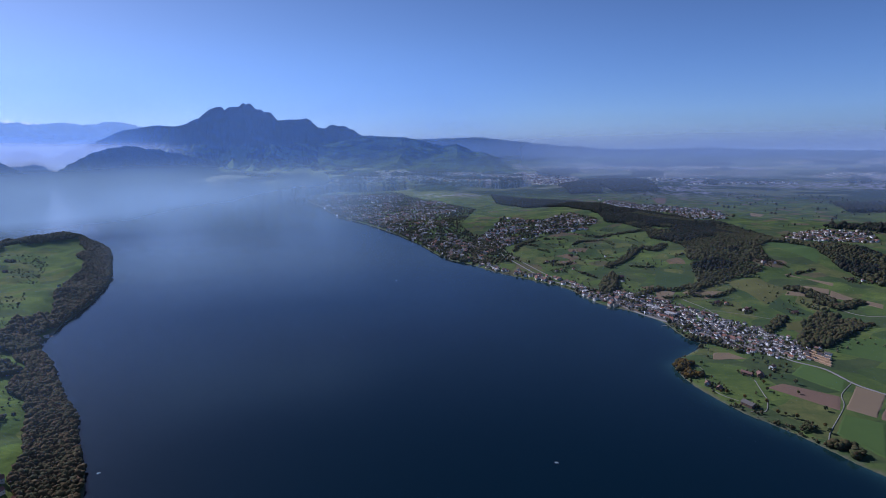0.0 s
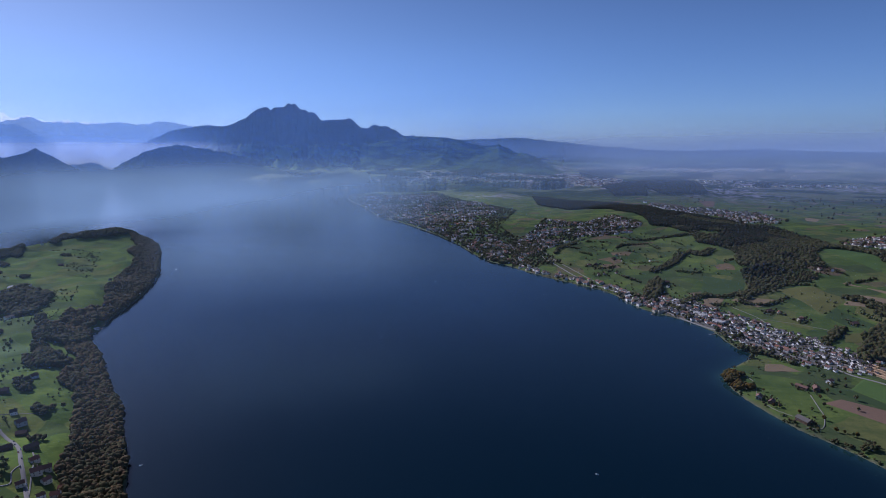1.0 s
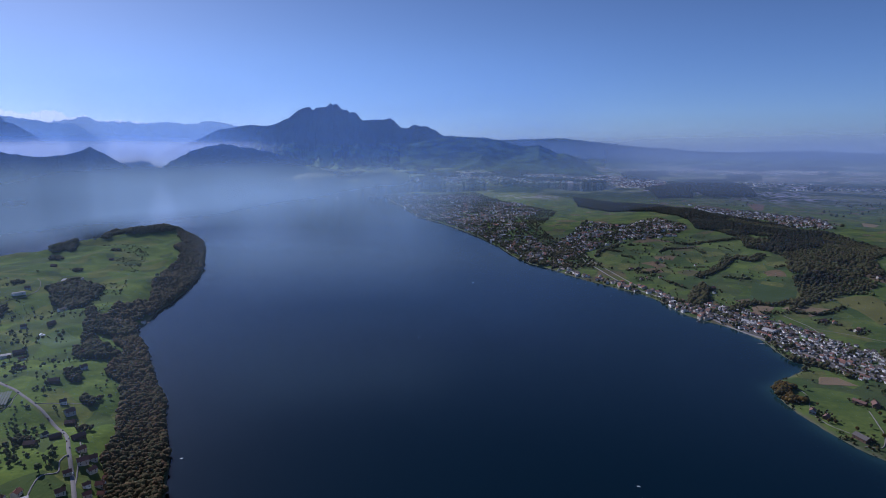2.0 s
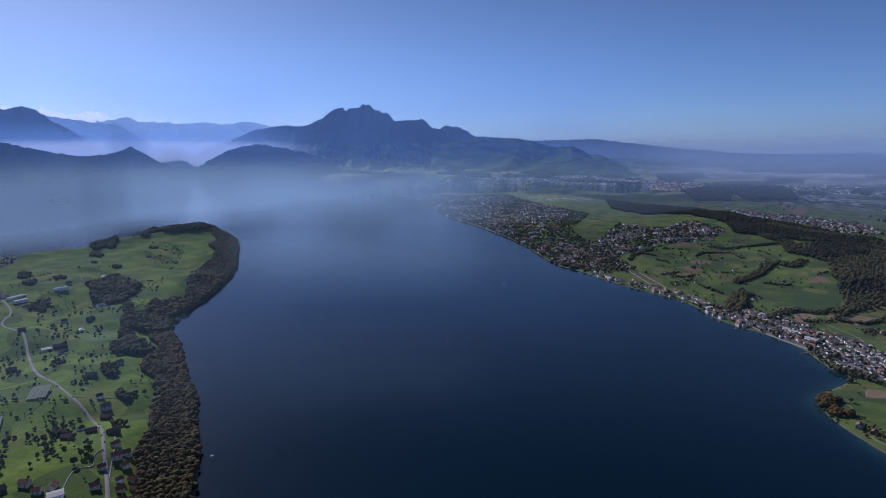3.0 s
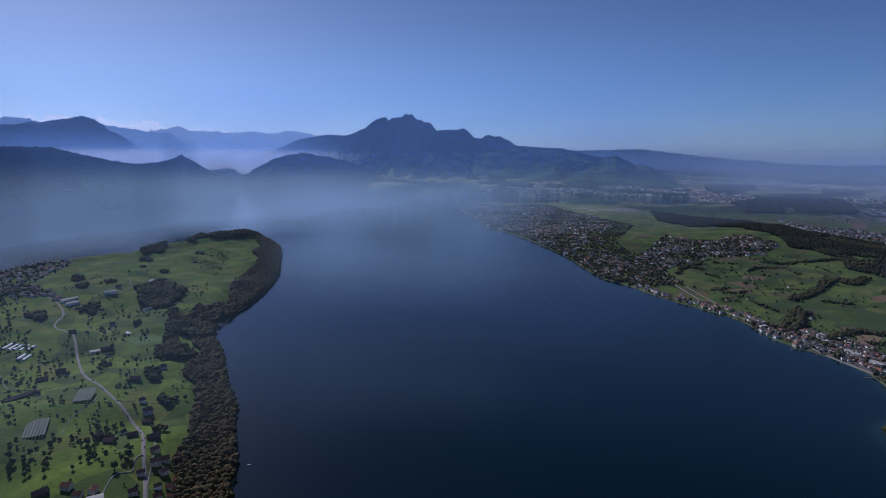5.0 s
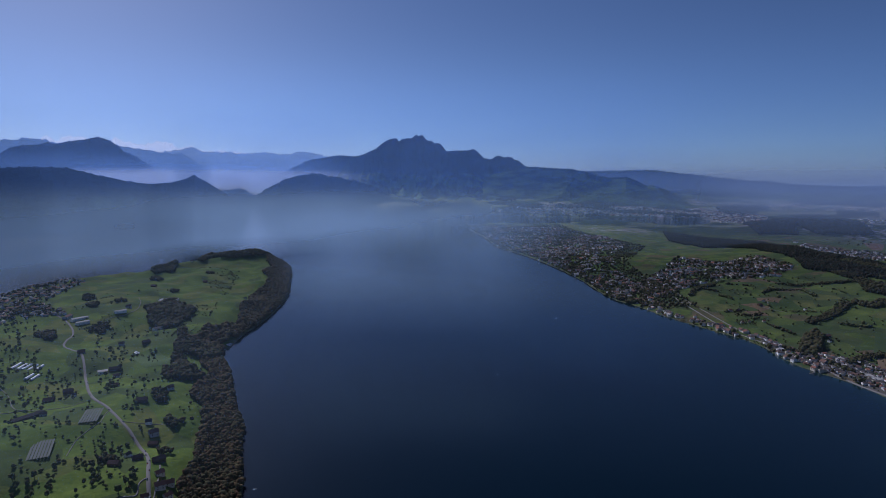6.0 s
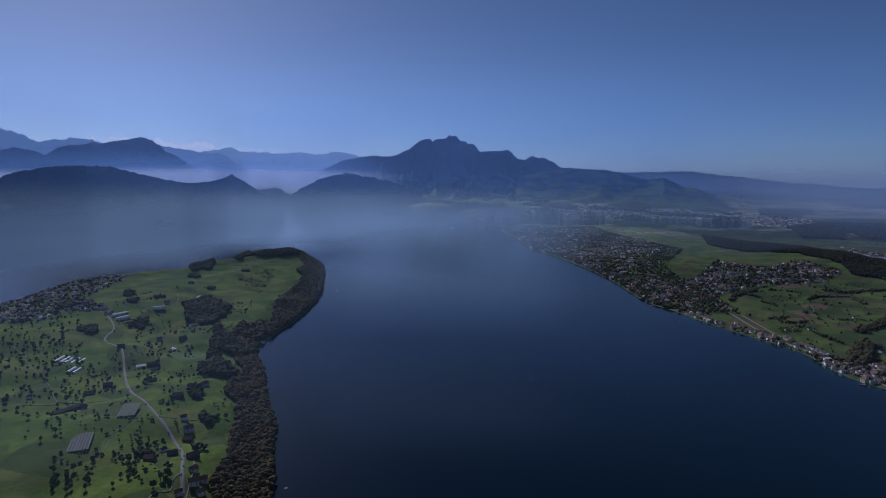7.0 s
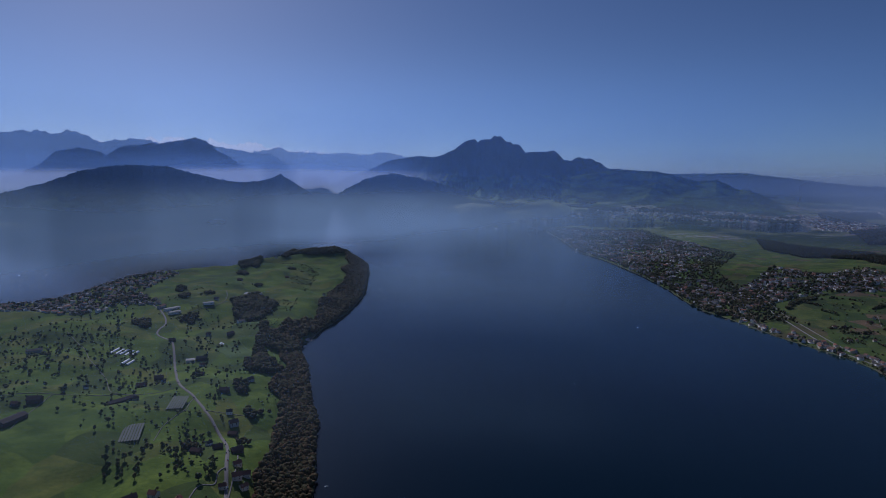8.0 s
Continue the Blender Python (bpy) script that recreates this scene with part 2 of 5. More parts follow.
def lake_material():
    n = Nodes("lake water", 0.09, 0.5)
    n.b.inputs["IOR"].default_value = 1.38
    where = n.add("TexCoord").outputs["Object"]
    shoal = n.named("shoal").outputs["Fac"]
    streak = n.add("Mapping", Vector=where)
    streak.inputs["Rotation"].default_value = (0, 0, 0.5)
    streak.inputs["Scale"].default_value = (1, 0.22, 1)
    calm = n.noise(streak.outputs[0], 330, 4)
    deep = n.mix(calm, (0.0004, 0.0066, 0.0112, 1), (0.0006, 0.0086, 0.0142, 1))
    edge = n.mix(n.noise(where, 22, 3), (0.010, 0.038, 0.040, 1), (0.028, 0.066, 0.056, 1))
    c = n.mix(n.math("MULTIPLY", shoal, n.ramp(n.noise(where, 60, 3), [(0.3, (0.35, 0.35, 0.35)), (0.7, (1, 1, 1))])), deep, edge)
    n.put(n.b.inputs["Roughness"], n.ramp(calm, [(0.3, (0.08, 0.08, 0.08)), (0.7, (0.12, 0.12, 0.12))]))
    # small ripples, each facet tilted by its own slope; all lean towards the camera to mirror brighter sky
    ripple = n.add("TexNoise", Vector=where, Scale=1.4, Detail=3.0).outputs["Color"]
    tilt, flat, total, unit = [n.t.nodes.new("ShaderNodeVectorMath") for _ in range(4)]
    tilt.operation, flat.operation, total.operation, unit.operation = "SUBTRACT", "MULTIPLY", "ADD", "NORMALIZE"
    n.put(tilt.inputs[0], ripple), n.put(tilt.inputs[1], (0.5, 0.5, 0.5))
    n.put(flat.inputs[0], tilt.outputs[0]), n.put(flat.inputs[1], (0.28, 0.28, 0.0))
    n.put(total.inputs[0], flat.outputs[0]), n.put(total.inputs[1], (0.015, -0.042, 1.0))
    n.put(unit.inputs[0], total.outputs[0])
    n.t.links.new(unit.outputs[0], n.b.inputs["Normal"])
    return n.colour(c)


def mountain_material(name, rock, wood, meadow, tree_line, meadow_top, snow_line=1e9, relief=32.0):
    """Meadows and woods below, rock above; heights are the plan's metres."""
    n = Nodes(name, 1.0, 0.0)
    plan = n.named("plan").outputs["Vector"]
    z = n.add("SeparateXYZ", Vector=plan).outputs[2]
    z = n.math("ADD", z, n.math("MULTIPLY", n.math("SUBTRACT", n.noise(plan, 420, 5, 0.65), 0.5), 420.0))
    patch = n.ramp(n.noise(plan, 330, 6, 0.62), [(0.47, (0, 0, 0)), (0.52, (1, 1, 1))])
    low = n.math("SUBTRACT", 1.0, n.ramp(n.math("DIVIDE", z, meadow_top), [(0.6, (0, 0, 0)), (1.0, (1, 1, 1))]))
    c = n.mix(n.math("MULTIPLY", patch, low), (*wood, 1), (*meadow, 1))
    stone = n.mix(n.noise(plan, 90, 6, 0.7), tuple(v * 0.6 for v in rock) + (1,), tuple(v * 1.3 for v in rock) + (1,))
    high = n.ramp(n.math("DIVIDE", z, tree_line * 2), [(0.42, (0, 0, 0)), (0.58, (1, 1, 1))])
    c = n.mix(high, c, stone)
    if snow_line < 1e8:
        c = n.mix(n.ramp(n.math("DIVIDE", z, snow_line * 2), [(0.47, (0, 0, 0)), (0.53, (1, 1, 1))]), c, (0.85, 0.87, 0.9, 1))
    n.bump(n.noise(plan, 150, 7, 0.72), 1.0, relief)
    return n.colour(c)


def haze_material(name, tint, onward=0.8, blue=(0.23, 0.41, 0.86)):
    """Thin air with droplets: lets light through and scatters a part of it both ways."""
    m = bpy.data.materials.new(name)
    m.use_nodes = True
    t = m.node_tree
    t.nodes.remove(t.nodes["Principled BSDF"])
    clear, front, through_, both, out = [t.nodes.new("ShaderNode" + k) for k in ("BsdfTransparent", "BsdfDiffuse", "BsdfTranslucent", "MixShader", "MixShader")]
    # sheets are tinted bluer upwards, to turn the mountains seen through them blue
    clear_, air = t.nodes.new("ShaderNodeAttribute"), t.nodes.new("ShaderNodeMix")
    clear_.attribute_name, air.data_type = "clear", "RGBA"
    air.inputs[6].default_value, air.inputs[7].default_value = (*tint, 1), (*blue, 1)
    both.inputs[0].default_value = onward
    thick = t.nodes.new("ShaderNodeAttribute")
    thick.attribute_name = "thick"
    L = t.links.new
    L(clear_.outputs["Fac"], air.inputs[0]), L(air.outputs[2], front.inputs[0]), L(air.outputs[2], through_.inputs[0])
    L(front.outputs[0], both.inputs[1]), L(through_.outputs[0], both.inputs[2])
    L(thick.outputs["Fac"], out.inputs[0]), L(clear.outputs[0], out.inputs[1]), L(both.outputs[0], out.inputs[2])
    L(out.outputs[0], t.nodes["Material Output"].inputs[0])
    return m


def foliage(name, tones):
    """Leaves: a tone of its own for each clump, mottled within."""
    n = Nodes(name, 0.85, 0.15)
    g = n.add("NewGeometry")
    stand = n.ramp(n.noise(g.outputs["Position"], 9.0, 3, 0.6), [(0.3, (0, 0, 0)), (0.7, (1, 1, 1))])
    own = n.math("FRACT", n.math("ADD", g.outputs["Random Per Island"], n.add("ObjectInfo").outputs["Random"]))
    one = n.math("ADD", n.math("MULTIPLY", stand, 0.58), n.math("MULTIPLY", own, 0.42))
    c = n.ramp(one, [(i / len(tones), t) for i, t in enumerate(tones)])
    spots = n.noise(g.outputs["Position"], 1.0, 5, 0.75)
    c = n.mix(n.ramp(spots, [(0.35, (0, 0, 0)), (0.65, (1, 1, 1))]), n.mix(1.0, c, (0.5, 0.5, 0.5, 1), "MULTIPLY"), n.mix(1.0, c, (1.3, 1.3, 1.2, 1), "MULTIPLY"))
    n.bump(spots, 0.6, 0.7)
    lit, both = n.add("BsdfTranslucent", Color=c), n.add("MixShader", Fac=0.5)
    n.t.links.new(n.b.outputs[0], both.inputs[1]), n.t.links.new(lit.outputs[0], both.inputs[2])
    n.t.links.new(both.outputs[0], n.t.nodes["Material Output"].inputs[0])
    return n.colour(c)


def hazy_glow_material(name, tone, snow=None, snow_line=1300.0, patches=0.13):
    """The farthest ranges: a plain glowing backdrop, with haze and sunlit snow put into its colour."""
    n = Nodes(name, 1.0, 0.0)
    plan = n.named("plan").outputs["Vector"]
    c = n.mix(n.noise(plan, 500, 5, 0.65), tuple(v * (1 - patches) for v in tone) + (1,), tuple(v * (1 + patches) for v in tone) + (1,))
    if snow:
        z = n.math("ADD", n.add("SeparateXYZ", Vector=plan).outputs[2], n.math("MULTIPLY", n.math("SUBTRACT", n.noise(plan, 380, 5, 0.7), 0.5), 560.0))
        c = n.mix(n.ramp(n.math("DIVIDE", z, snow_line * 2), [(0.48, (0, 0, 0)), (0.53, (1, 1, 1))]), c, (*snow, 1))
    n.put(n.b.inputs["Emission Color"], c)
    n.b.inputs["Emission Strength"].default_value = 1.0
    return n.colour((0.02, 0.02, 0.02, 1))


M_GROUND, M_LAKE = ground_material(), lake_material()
# rock colour holds the face's shade; meadow colour is raised for sunlit slopes
M_ALP = mountain_material("shaded limestone and sunlit alp", (0.042, 0.045, 0.05), (0.026, 0.042, 0.018), (0.24, 0.31, 0.12), 850, 420)
M_WOODED = mountain_material("wooded hill", (0.15, 0.15, 0.14), (0.02, 0.034, 0.015), (0.06, 0.095, 0.03), 900, 200, relief=35.0)
M_SNOW = hazy_glow_material("glowing snowy range far away", (0.25, 0.36, 0.53), (0.86, 0.93, 1.0), 1100)
M_CHAIN = hazy_glow_material("glowing hazy range far away", (0.22, 0.31, 0.46))
M_NEAR_CHAIN = hazy_glow_material("glowing blue range far away", (0.13, 0.20, 0.33))
M_HORIZON = hazy_glow_material("glowing hills on the horizon", (0.30, 0.38, 0.50))
M_PALE_HILLS = mountain_material("pale wooded farm hills", (0.10, 0.12, 0.07), (0.03, 0.05, 0.022), (0.13, 0.17, 0.07), 1500, 1500)
M_HILLS = mountain_material("farmed hills", (0.12, 0.14, 0.07), (0.03, 0.048, 0.02), (0.09, 0.13, 0.045), 900, 900)
M_HAZE, M_PLAIN_HAZE = haze_material("blue haze", (0.42, 0.61, 0.86), 0.7), haze_material("bright haze of the plain", (0.48, 0.64, 0.93), 0.35, (0.44, 0.60, 0.93))
M_MIST = haze_material("valley mist", (0.82, 0.87, 0.96), blue=(0.82, 0.87, 0.96))
M_FOREST = foliage("autumn woodland leaves", [(0.085, 0.105, 0.042), (0.14, 0.14, 0.05), (0.08, 0.10, 0.042), (0.15, 0.10, 0.05), (0.11, 0.14, 0.05), (0.16, 0.115, 0.05), (0.075, 0.10, 0.045), (0.15, 0.085, 0.055)])
M_RUSSET = foliage("russet bank leaves", [(0.13, 0.115, 0.055), (0.21, 0.165, 0.075), (0.11, 0.12, 0.055), (0.25, 0.155, 0.075), (0.15, 0.155, 0.065), (0.21, 0.125, 0.065)])
M_CONIFER = foliage("dark spruce needles", [(0.028, 0.043, 0.026), (0.036, 0.052, 0.03), (0.046, 0.056, 0.031), (0.08, 0.058, 0.036), (0.032, 0.046, 0.028)])
M_TREE = foliage("orchard leaves", [(0.16, 0.20, 0.08), (0.19, 0.22, 0.085), (0.165, 0.185, 0.075), (0.24, 0.20, 0.085)])
M_GOLD = foliage("yellow autumn leaves", [(0.16, 0.10, 0.02), (0.20, 0.12, 0.02), (0.13, 0.09, 0.025), (0.09, 0.08, 0.025)])
M_BARK = plain("bark", (0.07, 0.05, 0.035), 0.4)
M_ROAD = plain("worn asphalt", (0.22, 0.20, 0.18), 2.0, 0.15, 0.9)
M_PATH = plain("gravel", (0.20, 0.185, 0.15), 1.0, 0.15, 0.95)
M_LINE = plain("road paint", (0.7, 0.7, 0.68), 1.0, 0.1)
M_WALLS = [plain("white render", (0.80, 0.76, 0.70), 1.5, 0.12), plain("cream render", (0.55, 0.48, 0.37), 1.5, 0.12), plain("weathered timber", (0.13, 0.085, 0.055), 0.8, 0.3), plain("grey render", (0.42, 0.41, 0.39), 1.5, 0.12)]
M_ROOFS = [plain("red clay tiles", (0.25, 0.115, 0.075), 0.7, 0.3), plain("brown tiles", (0.17, 0.10, 0.075), 0.7, 0.3), plain("grey slates", (0.125, 0.11, 0.095), 0.7, 0.3), plain("dark tiles", (0.085, 0.07, 0.065), 0.7, 0.3), plain("pale roof sheet", (0.36, 0.34, 0.31), 2.0, 0.12)]
M_PANE = plain("window glass", (0.03, 0.035, 0.045), 1.0, 0.2, 0.12, 0.6)
M_CHIMNEY = plain("chimney brick", (0.25, 0.15, 0.11), 0.4)
M_NET = plain("hail net", (0.15, 0.16, 0.13), 1.2, 0.2)
M_FILM = plain("greenhouse film", (0.72, 0.72, 0.70), 1.5, 0.1, 0.4)
M_WOOD = plain("grey wood", (0.24, 0.20, 0.16), 0.5)
M_SOIL = plain("tilled soil", (0.15, 0.096, 0.064), 3.0, 0.2, 0.95, 0.1)
M_STUBBLE = plain("dry stubble", (0.185, 0.135, 0.08), 3.0, 0.2, 0.95, 0.1)
M_SWARD = plain("mown grass", (0.068, 0.108, 0.028), 5.0, 0.25, 0.95, 0.1)
M_DARK_SWARD = plain("long grass", (0.043, 0.066, 0.023), 5.0, 0.2, 0.95, 0.1)
M_OLIVE = plain("dry olive pasture", (0.098, 0.098, 0.034), 6.0, 0.22, 0.95, 0.04)
M_YARD = plain("gravel yards", (0.105, 0.095, 0.08), 2.0, 0.4, 0.95, 0.04)
M_BOAT = plain("white boat paint", (0.75, 0.75, 0.73), 1.0, 0.06, 0.35)


# ================= mesh helpers =================
def raw_mesh(name, verts, quads=None, tris=None, material=None):
    """A mesh from numpy arrays."""
    me = bpy.data.meshes.new(name)
    q = np.zeros((0, 4), int) if quads is None else np.asarray(quads)
    t = np.zeros((0, 3), int) if tris is None else np.asarray(tris)
    loops = np.concatenate([q.ravel(), t.ravel()]).astype(np.int32)
    sizes = np.concatenate([np.full(len(q), 4), np.full(len(t), 3)]).astype(np.int32)
    me.vertices.add(len(verts))
    me.vertices.foreach_set("co", np.asarray(verts, np.float32).ravel())
    me.loops.add(len(loops))
    me.loops.foreach_set("vertex_index", loops)
    me.polygons.add(len(sizes))
    me.polygons.foreach_set("loop_start", np.concatenate([[0], np.cumsum(sizes)[:-1]]).astype(np.int32))
    me.update(calc_edges=True)
    me.validate()
    if material:
        me.materials.append(material)
    return me


def soften(me):
    me.polygons.foreach_set("use_smooth", np.ones(len(me.polygons), bool))
    return me


def attribute(me, name, values):
    values = np.asarray(values, np.float32)
    kind = "FLOAT_VECTOR" if values.ndim == 2 else "FLOAT"
    a_ = me.attributes.new(name, kind, "POINT")
    a_.data.foreach_set("vector" if values.ndim == 2 else "value", values.ravel())


def grid_quads(rows, cols, closed=False):
    i, j = np.meshgrid(np.arange(rows - 1), np.arange(cols if closed else cols - 1), indexing="ij")
    k = (j + 1) % cols
    return np.stack([i * cols + j, i * cols + k, (i + 1) * cols + k, (i + 1) * cols + j], -1).reshape(-1, 4)[:, ::-1]


def polar(az, radius):
    a_, r_ = np.meshgrid(np.radians(az), radius, indexing="ij")
    return (MIDDLE[0] + r_ * np.sin(a_)).ravel(), (MIDDLE[1] + r_ * np.cos(a_)).ravel(), r_.ravel()


# ================= ground and lake =================
AZ = np.concatenate([np.linspace(-66, 46, 540, endpoint=False), np.linspace(46, 294, 70, endpoint=False)])
RINGS = np.concatenate([np.linspace(0.5, 380, 24, endpoint=False), np.geomspace(380, 4400, 250, endpoint=False), np.geomspace(4400, 20000, 60)])
gx, gy, gr = polar(AZ, RINGS)
gap = shore_gap(gx, gy) + rough(gx, gy, 22, 2) * np.clip(gr / 500, 0, 3) * 0.7
gz = ground_level(gx, gy, gap)
nA, nR = len(AZ), len(RINGS)
quads = grid_quads(nA, nR)
last = np.stack([(nA - 1) * nR + np.arange(nR - 1), (nA - 1) * nR + np.arange(1, nR), np.arange(1, nR), np.arange(nR - 1)], -1)[:, ::-1]
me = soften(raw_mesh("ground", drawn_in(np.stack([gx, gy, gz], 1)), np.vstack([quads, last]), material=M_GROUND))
attribute(me, "plan", np.stack([gx, gy, gz], 1))
attribute(me, "tilled", smooth((gx + 50) / 200) * smooth((gy - 300) / 100))
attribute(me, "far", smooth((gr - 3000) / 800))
attribute(me, "rim", 1 - smooth((gap - 1.5) / 3.5))
ground = tagged(new("ground", me), "rolling green meadows and fields round a lake", "ground", kind="structure")

LA, LR = np.concatenate([np.linspace(-66, 46, 280, endpoint=False), np.linspace(46, 294, 40)]), np.concatenate([np.linspace(0.5, 380, 12, endpoint=False), np.geomspace(380, 4400, 170, endpoint=False), np.geomspace(4400, 9000, 24)])
lx, ly, lr = polar(LA, LR)
lgap = shore_gap(lx, ly)
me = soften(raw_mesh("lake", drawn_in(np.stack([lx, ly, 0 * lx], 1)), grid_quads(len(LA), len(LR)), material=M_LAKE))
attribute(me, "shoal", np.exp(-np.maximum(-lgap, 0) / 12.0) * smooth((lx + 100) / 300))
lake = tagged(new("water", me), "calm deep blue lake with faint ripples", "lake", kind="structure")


# ================= mountains =================
def mountain(ridge, front, back, material, label, crag=0.25, foot=-10.0, steep=2.0, grain=700.0, columns=260, rows_=70, jag=0.0, gully=0.0, lin=0.3):
    """A mountain or chain of hills. ridge: bearing and height of the crest in degrees, seen from the middle, and its distance."""
    rd = np.array(ridge, float)
    az = np.linspace(rd[0, 0], rd[-1, 0], columns)
    el, d = np.interp(az, rd[:, 0], rd[:, 1]), np.interp(az, rd[:, 0], rd[:, 2])
    crest = MIDDLE[2] + d * np.tan(np.radians(el))
    wob = ridged(az * 100, az * 0 + d[0], 70, 5) - 0.9
    crest = crest + wob * jag * d * 0.001 * smooth((crest - foot) / 200)
    crest = crest + rough(az * 1000, az * 0 + d[0] * 0.1, 130, 3) * d * 0.0008 * smooth((crest - foot) / 200)
    s = np.concatenate([np.linspace(0, 1, rows_), 1 + np.linspace(0, 1, 12)[1:]])
    A_, S_ = np.meshgrid(np.radians(az), s, indexing="ij")
    C_, D_ = np.repeat(crest[:, None], len(s), 1), np.repeat(d[:, None], len(s), 1)
    R_ = np.where(S_ < 1, D_ - front * (1 - S_), D_ + back * (S_ - 1))
    x, y = MIDDLE[0] + R_ * np.sin(A_), MIDDLE[1] + R_ * np.cos(A_)
    up = np.where(S_ < 1, lin * S_ + (1 - lin) * S_ ** steep, 1 - np.maximum(S_ - 1, 0) ** 1.3)
    body = 4 * S_ * np.clip(1 - S_, 0, 1)
    spur = (ridged(x, y, grain) - 0.9) * crag * body * (0.25 + 0.75 * S_)
    # gullies that run down from the crest
    run = np.degrees(A_) * 100 + 14 * hills(np.degrees(A_) * 100, S_ * 300, 60)
    spur = spur + gully * (ridged(run, S_ * 160, 105, 4) - 0.9) * smooth((S_ - 0.35) / 0.3) * smooth((1.0 - S_) / 0.12)
    z = foot + (C_ - foot) * np.clip(up + spur, -0.05, 1.2)
    p = np.stack([x, y, z], -1).reshape(-1, 3)
    me = soften(raw_mesh("mountain", drawn_in(p), grid_quads(len(az), len(s)), material=material))
    attribute(me, "plan", p)
    name = "backdrop" if "far away" in material.name or "horizon" in material.name else "mountain"
    return tagged(new(name, me), label, "mountain", kind="structure")


def at(distance, pairs):
    return [(a_, e_, distance) for a_, e_ in pairs]


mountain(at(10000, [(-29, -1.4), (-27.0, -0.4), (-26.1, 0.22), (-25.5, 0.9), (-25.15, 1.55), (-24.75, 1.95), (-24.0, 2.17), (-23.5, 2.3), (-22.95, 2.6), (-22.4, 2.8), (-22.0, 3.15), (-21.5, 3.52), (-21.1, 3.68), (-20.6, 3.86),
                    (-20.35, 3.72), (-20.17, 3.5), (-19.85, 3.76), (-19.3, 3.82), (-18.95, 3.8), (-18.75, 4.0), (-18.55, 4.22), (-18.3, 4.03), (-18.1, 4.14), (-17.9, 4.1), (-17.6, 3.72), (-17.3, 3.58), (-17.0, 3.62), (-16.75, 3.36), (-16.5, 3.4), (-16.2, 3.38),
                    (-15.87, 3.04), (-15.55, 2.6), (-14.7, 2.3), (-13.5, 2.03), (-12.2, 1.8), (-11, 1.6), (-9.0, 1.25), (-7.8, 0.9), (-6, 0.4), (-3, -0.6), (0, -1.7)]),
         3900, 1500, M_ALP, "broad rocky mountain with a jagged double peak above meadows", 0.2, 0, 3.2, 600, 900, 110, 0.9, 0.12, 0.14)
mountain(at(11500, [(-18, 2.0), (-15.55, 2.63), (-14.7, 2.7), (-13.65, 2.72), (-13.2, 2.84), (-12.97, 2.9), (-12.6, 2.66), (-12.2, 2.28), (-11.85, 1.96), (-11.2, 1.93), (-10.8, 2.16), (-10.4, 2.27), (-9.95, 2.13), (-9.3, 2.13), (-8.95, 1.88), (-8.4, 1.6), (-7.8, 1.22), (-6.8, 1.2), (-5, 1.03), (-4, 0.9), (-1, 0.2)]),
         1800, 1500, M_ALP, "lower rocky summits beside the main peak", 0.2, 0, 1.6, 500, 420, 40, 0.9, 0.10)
mountain(at(8400, [(-12, 0.2), (-8.6, 0.9), (-6.5, 1.07), (-3.4, 0.98), (-2.2, 0.74), (-1.1, 0.4), (0.1, 0.17), (0.8, 0.19), (1.45, 0.31), (2.2, 0.02), (3.3, -0.5), (4.0, -0.5), (4.67, -0.74), (5.34, -0.98), (6.2, -1.52), (7.5, -2.1), (9.5, -3.0)]),
         2600, 1200, M_HILLS, "green foothills with woods and farms", 0.22, 0, 2.4, 700, 300, 60, 0.8, 0.0, 0.16)
mountain(at(6900, [(-5, -2.2), (-2, -1.6), (1, -1.3), (3, -1.0), (4.5, -1.0), (6, -1.6), (7.5, -2.3), (9, -2.8)]), 900, 600, M_WOODED, "wooded hill behind the town", 0.2, 0, 1.0, 300, 160, 40, 0.3)
mountain(at(5900, [(-13, -2.75), (-11, -2.3), (-8.5, -2.15), (-6.5, -2.3), (-4.5, -2.7)]), 500, 400, M_WOODED, "low wooded rise above the far shore", 0.2, 0, 0.8, 250, 120, 30, 0.3)
mountain(at(7000, [(-34.6, -2.3), (-33.7, -1.72), (-32.25, -0.77), (-30.3, 0.08), (-28.7, 0.39), (-27.5, 0.3), (-25.9, 0.0), (-23.7, -0.46), (-21, -1.2)]),
         650, 150, M_WOODED, "dark wooded hill rising from the lake", 0.2, -5, 1.1, 400, 360, 50, 2.0)
mountain(at(7800, [(-38.9, -1.5), (-38.4, -0.86), (-36.8, 0.02), (-35.2, 0.0), (-33.6, -0.9), (-32.8, -1.76)]), 300, 120, M_WOODED, "rounded wooded hill in the haze", 0.2, -5, 0.9, 400, 200, 40, 2.0)
mountain([(-64, -2.6, 4900), (-60.8, -1.85, 4900), (-59.3, -1.41, 4900), (-57, -0.71, 4900), (-55, 0.12, 4900), (-52.9, 0.54, 4900), (-50.8, 0.70, 4900), (-48.6, 0.70, 4950), (-47.2, 0.29, 5000),
          (-44.9, -0.28, 5000), (-42.9, -0.61, 5050), (-40.9, -0.58, 5100), (-39.9, -0.35, 5100), (-38.9, 0.14, 5100), (-38.1, -0.32, 5100), (-36.8, -1.21, 5050), (-35.2, -2.12, 5000), (-34.4, -3.2, 4900)],
         760, 250, M_WOODED, "long dark wooded ridge dropping steeply into the lake", 0.25, -8, 0.9, 380, 600, 44, 1.5)
mountain(at(6600, [(-46.5, -0.6), (-45.6, -0.24), (-43.9, 0.31), (-42.4, 0.34), (-40.4, -0.57), (-39.5, -1.2)]), 200, 100, M_WOODED, "wooded hilltop behind the ridge", 0.2, -5, 0.9, 300, 200, 30, 2.0)
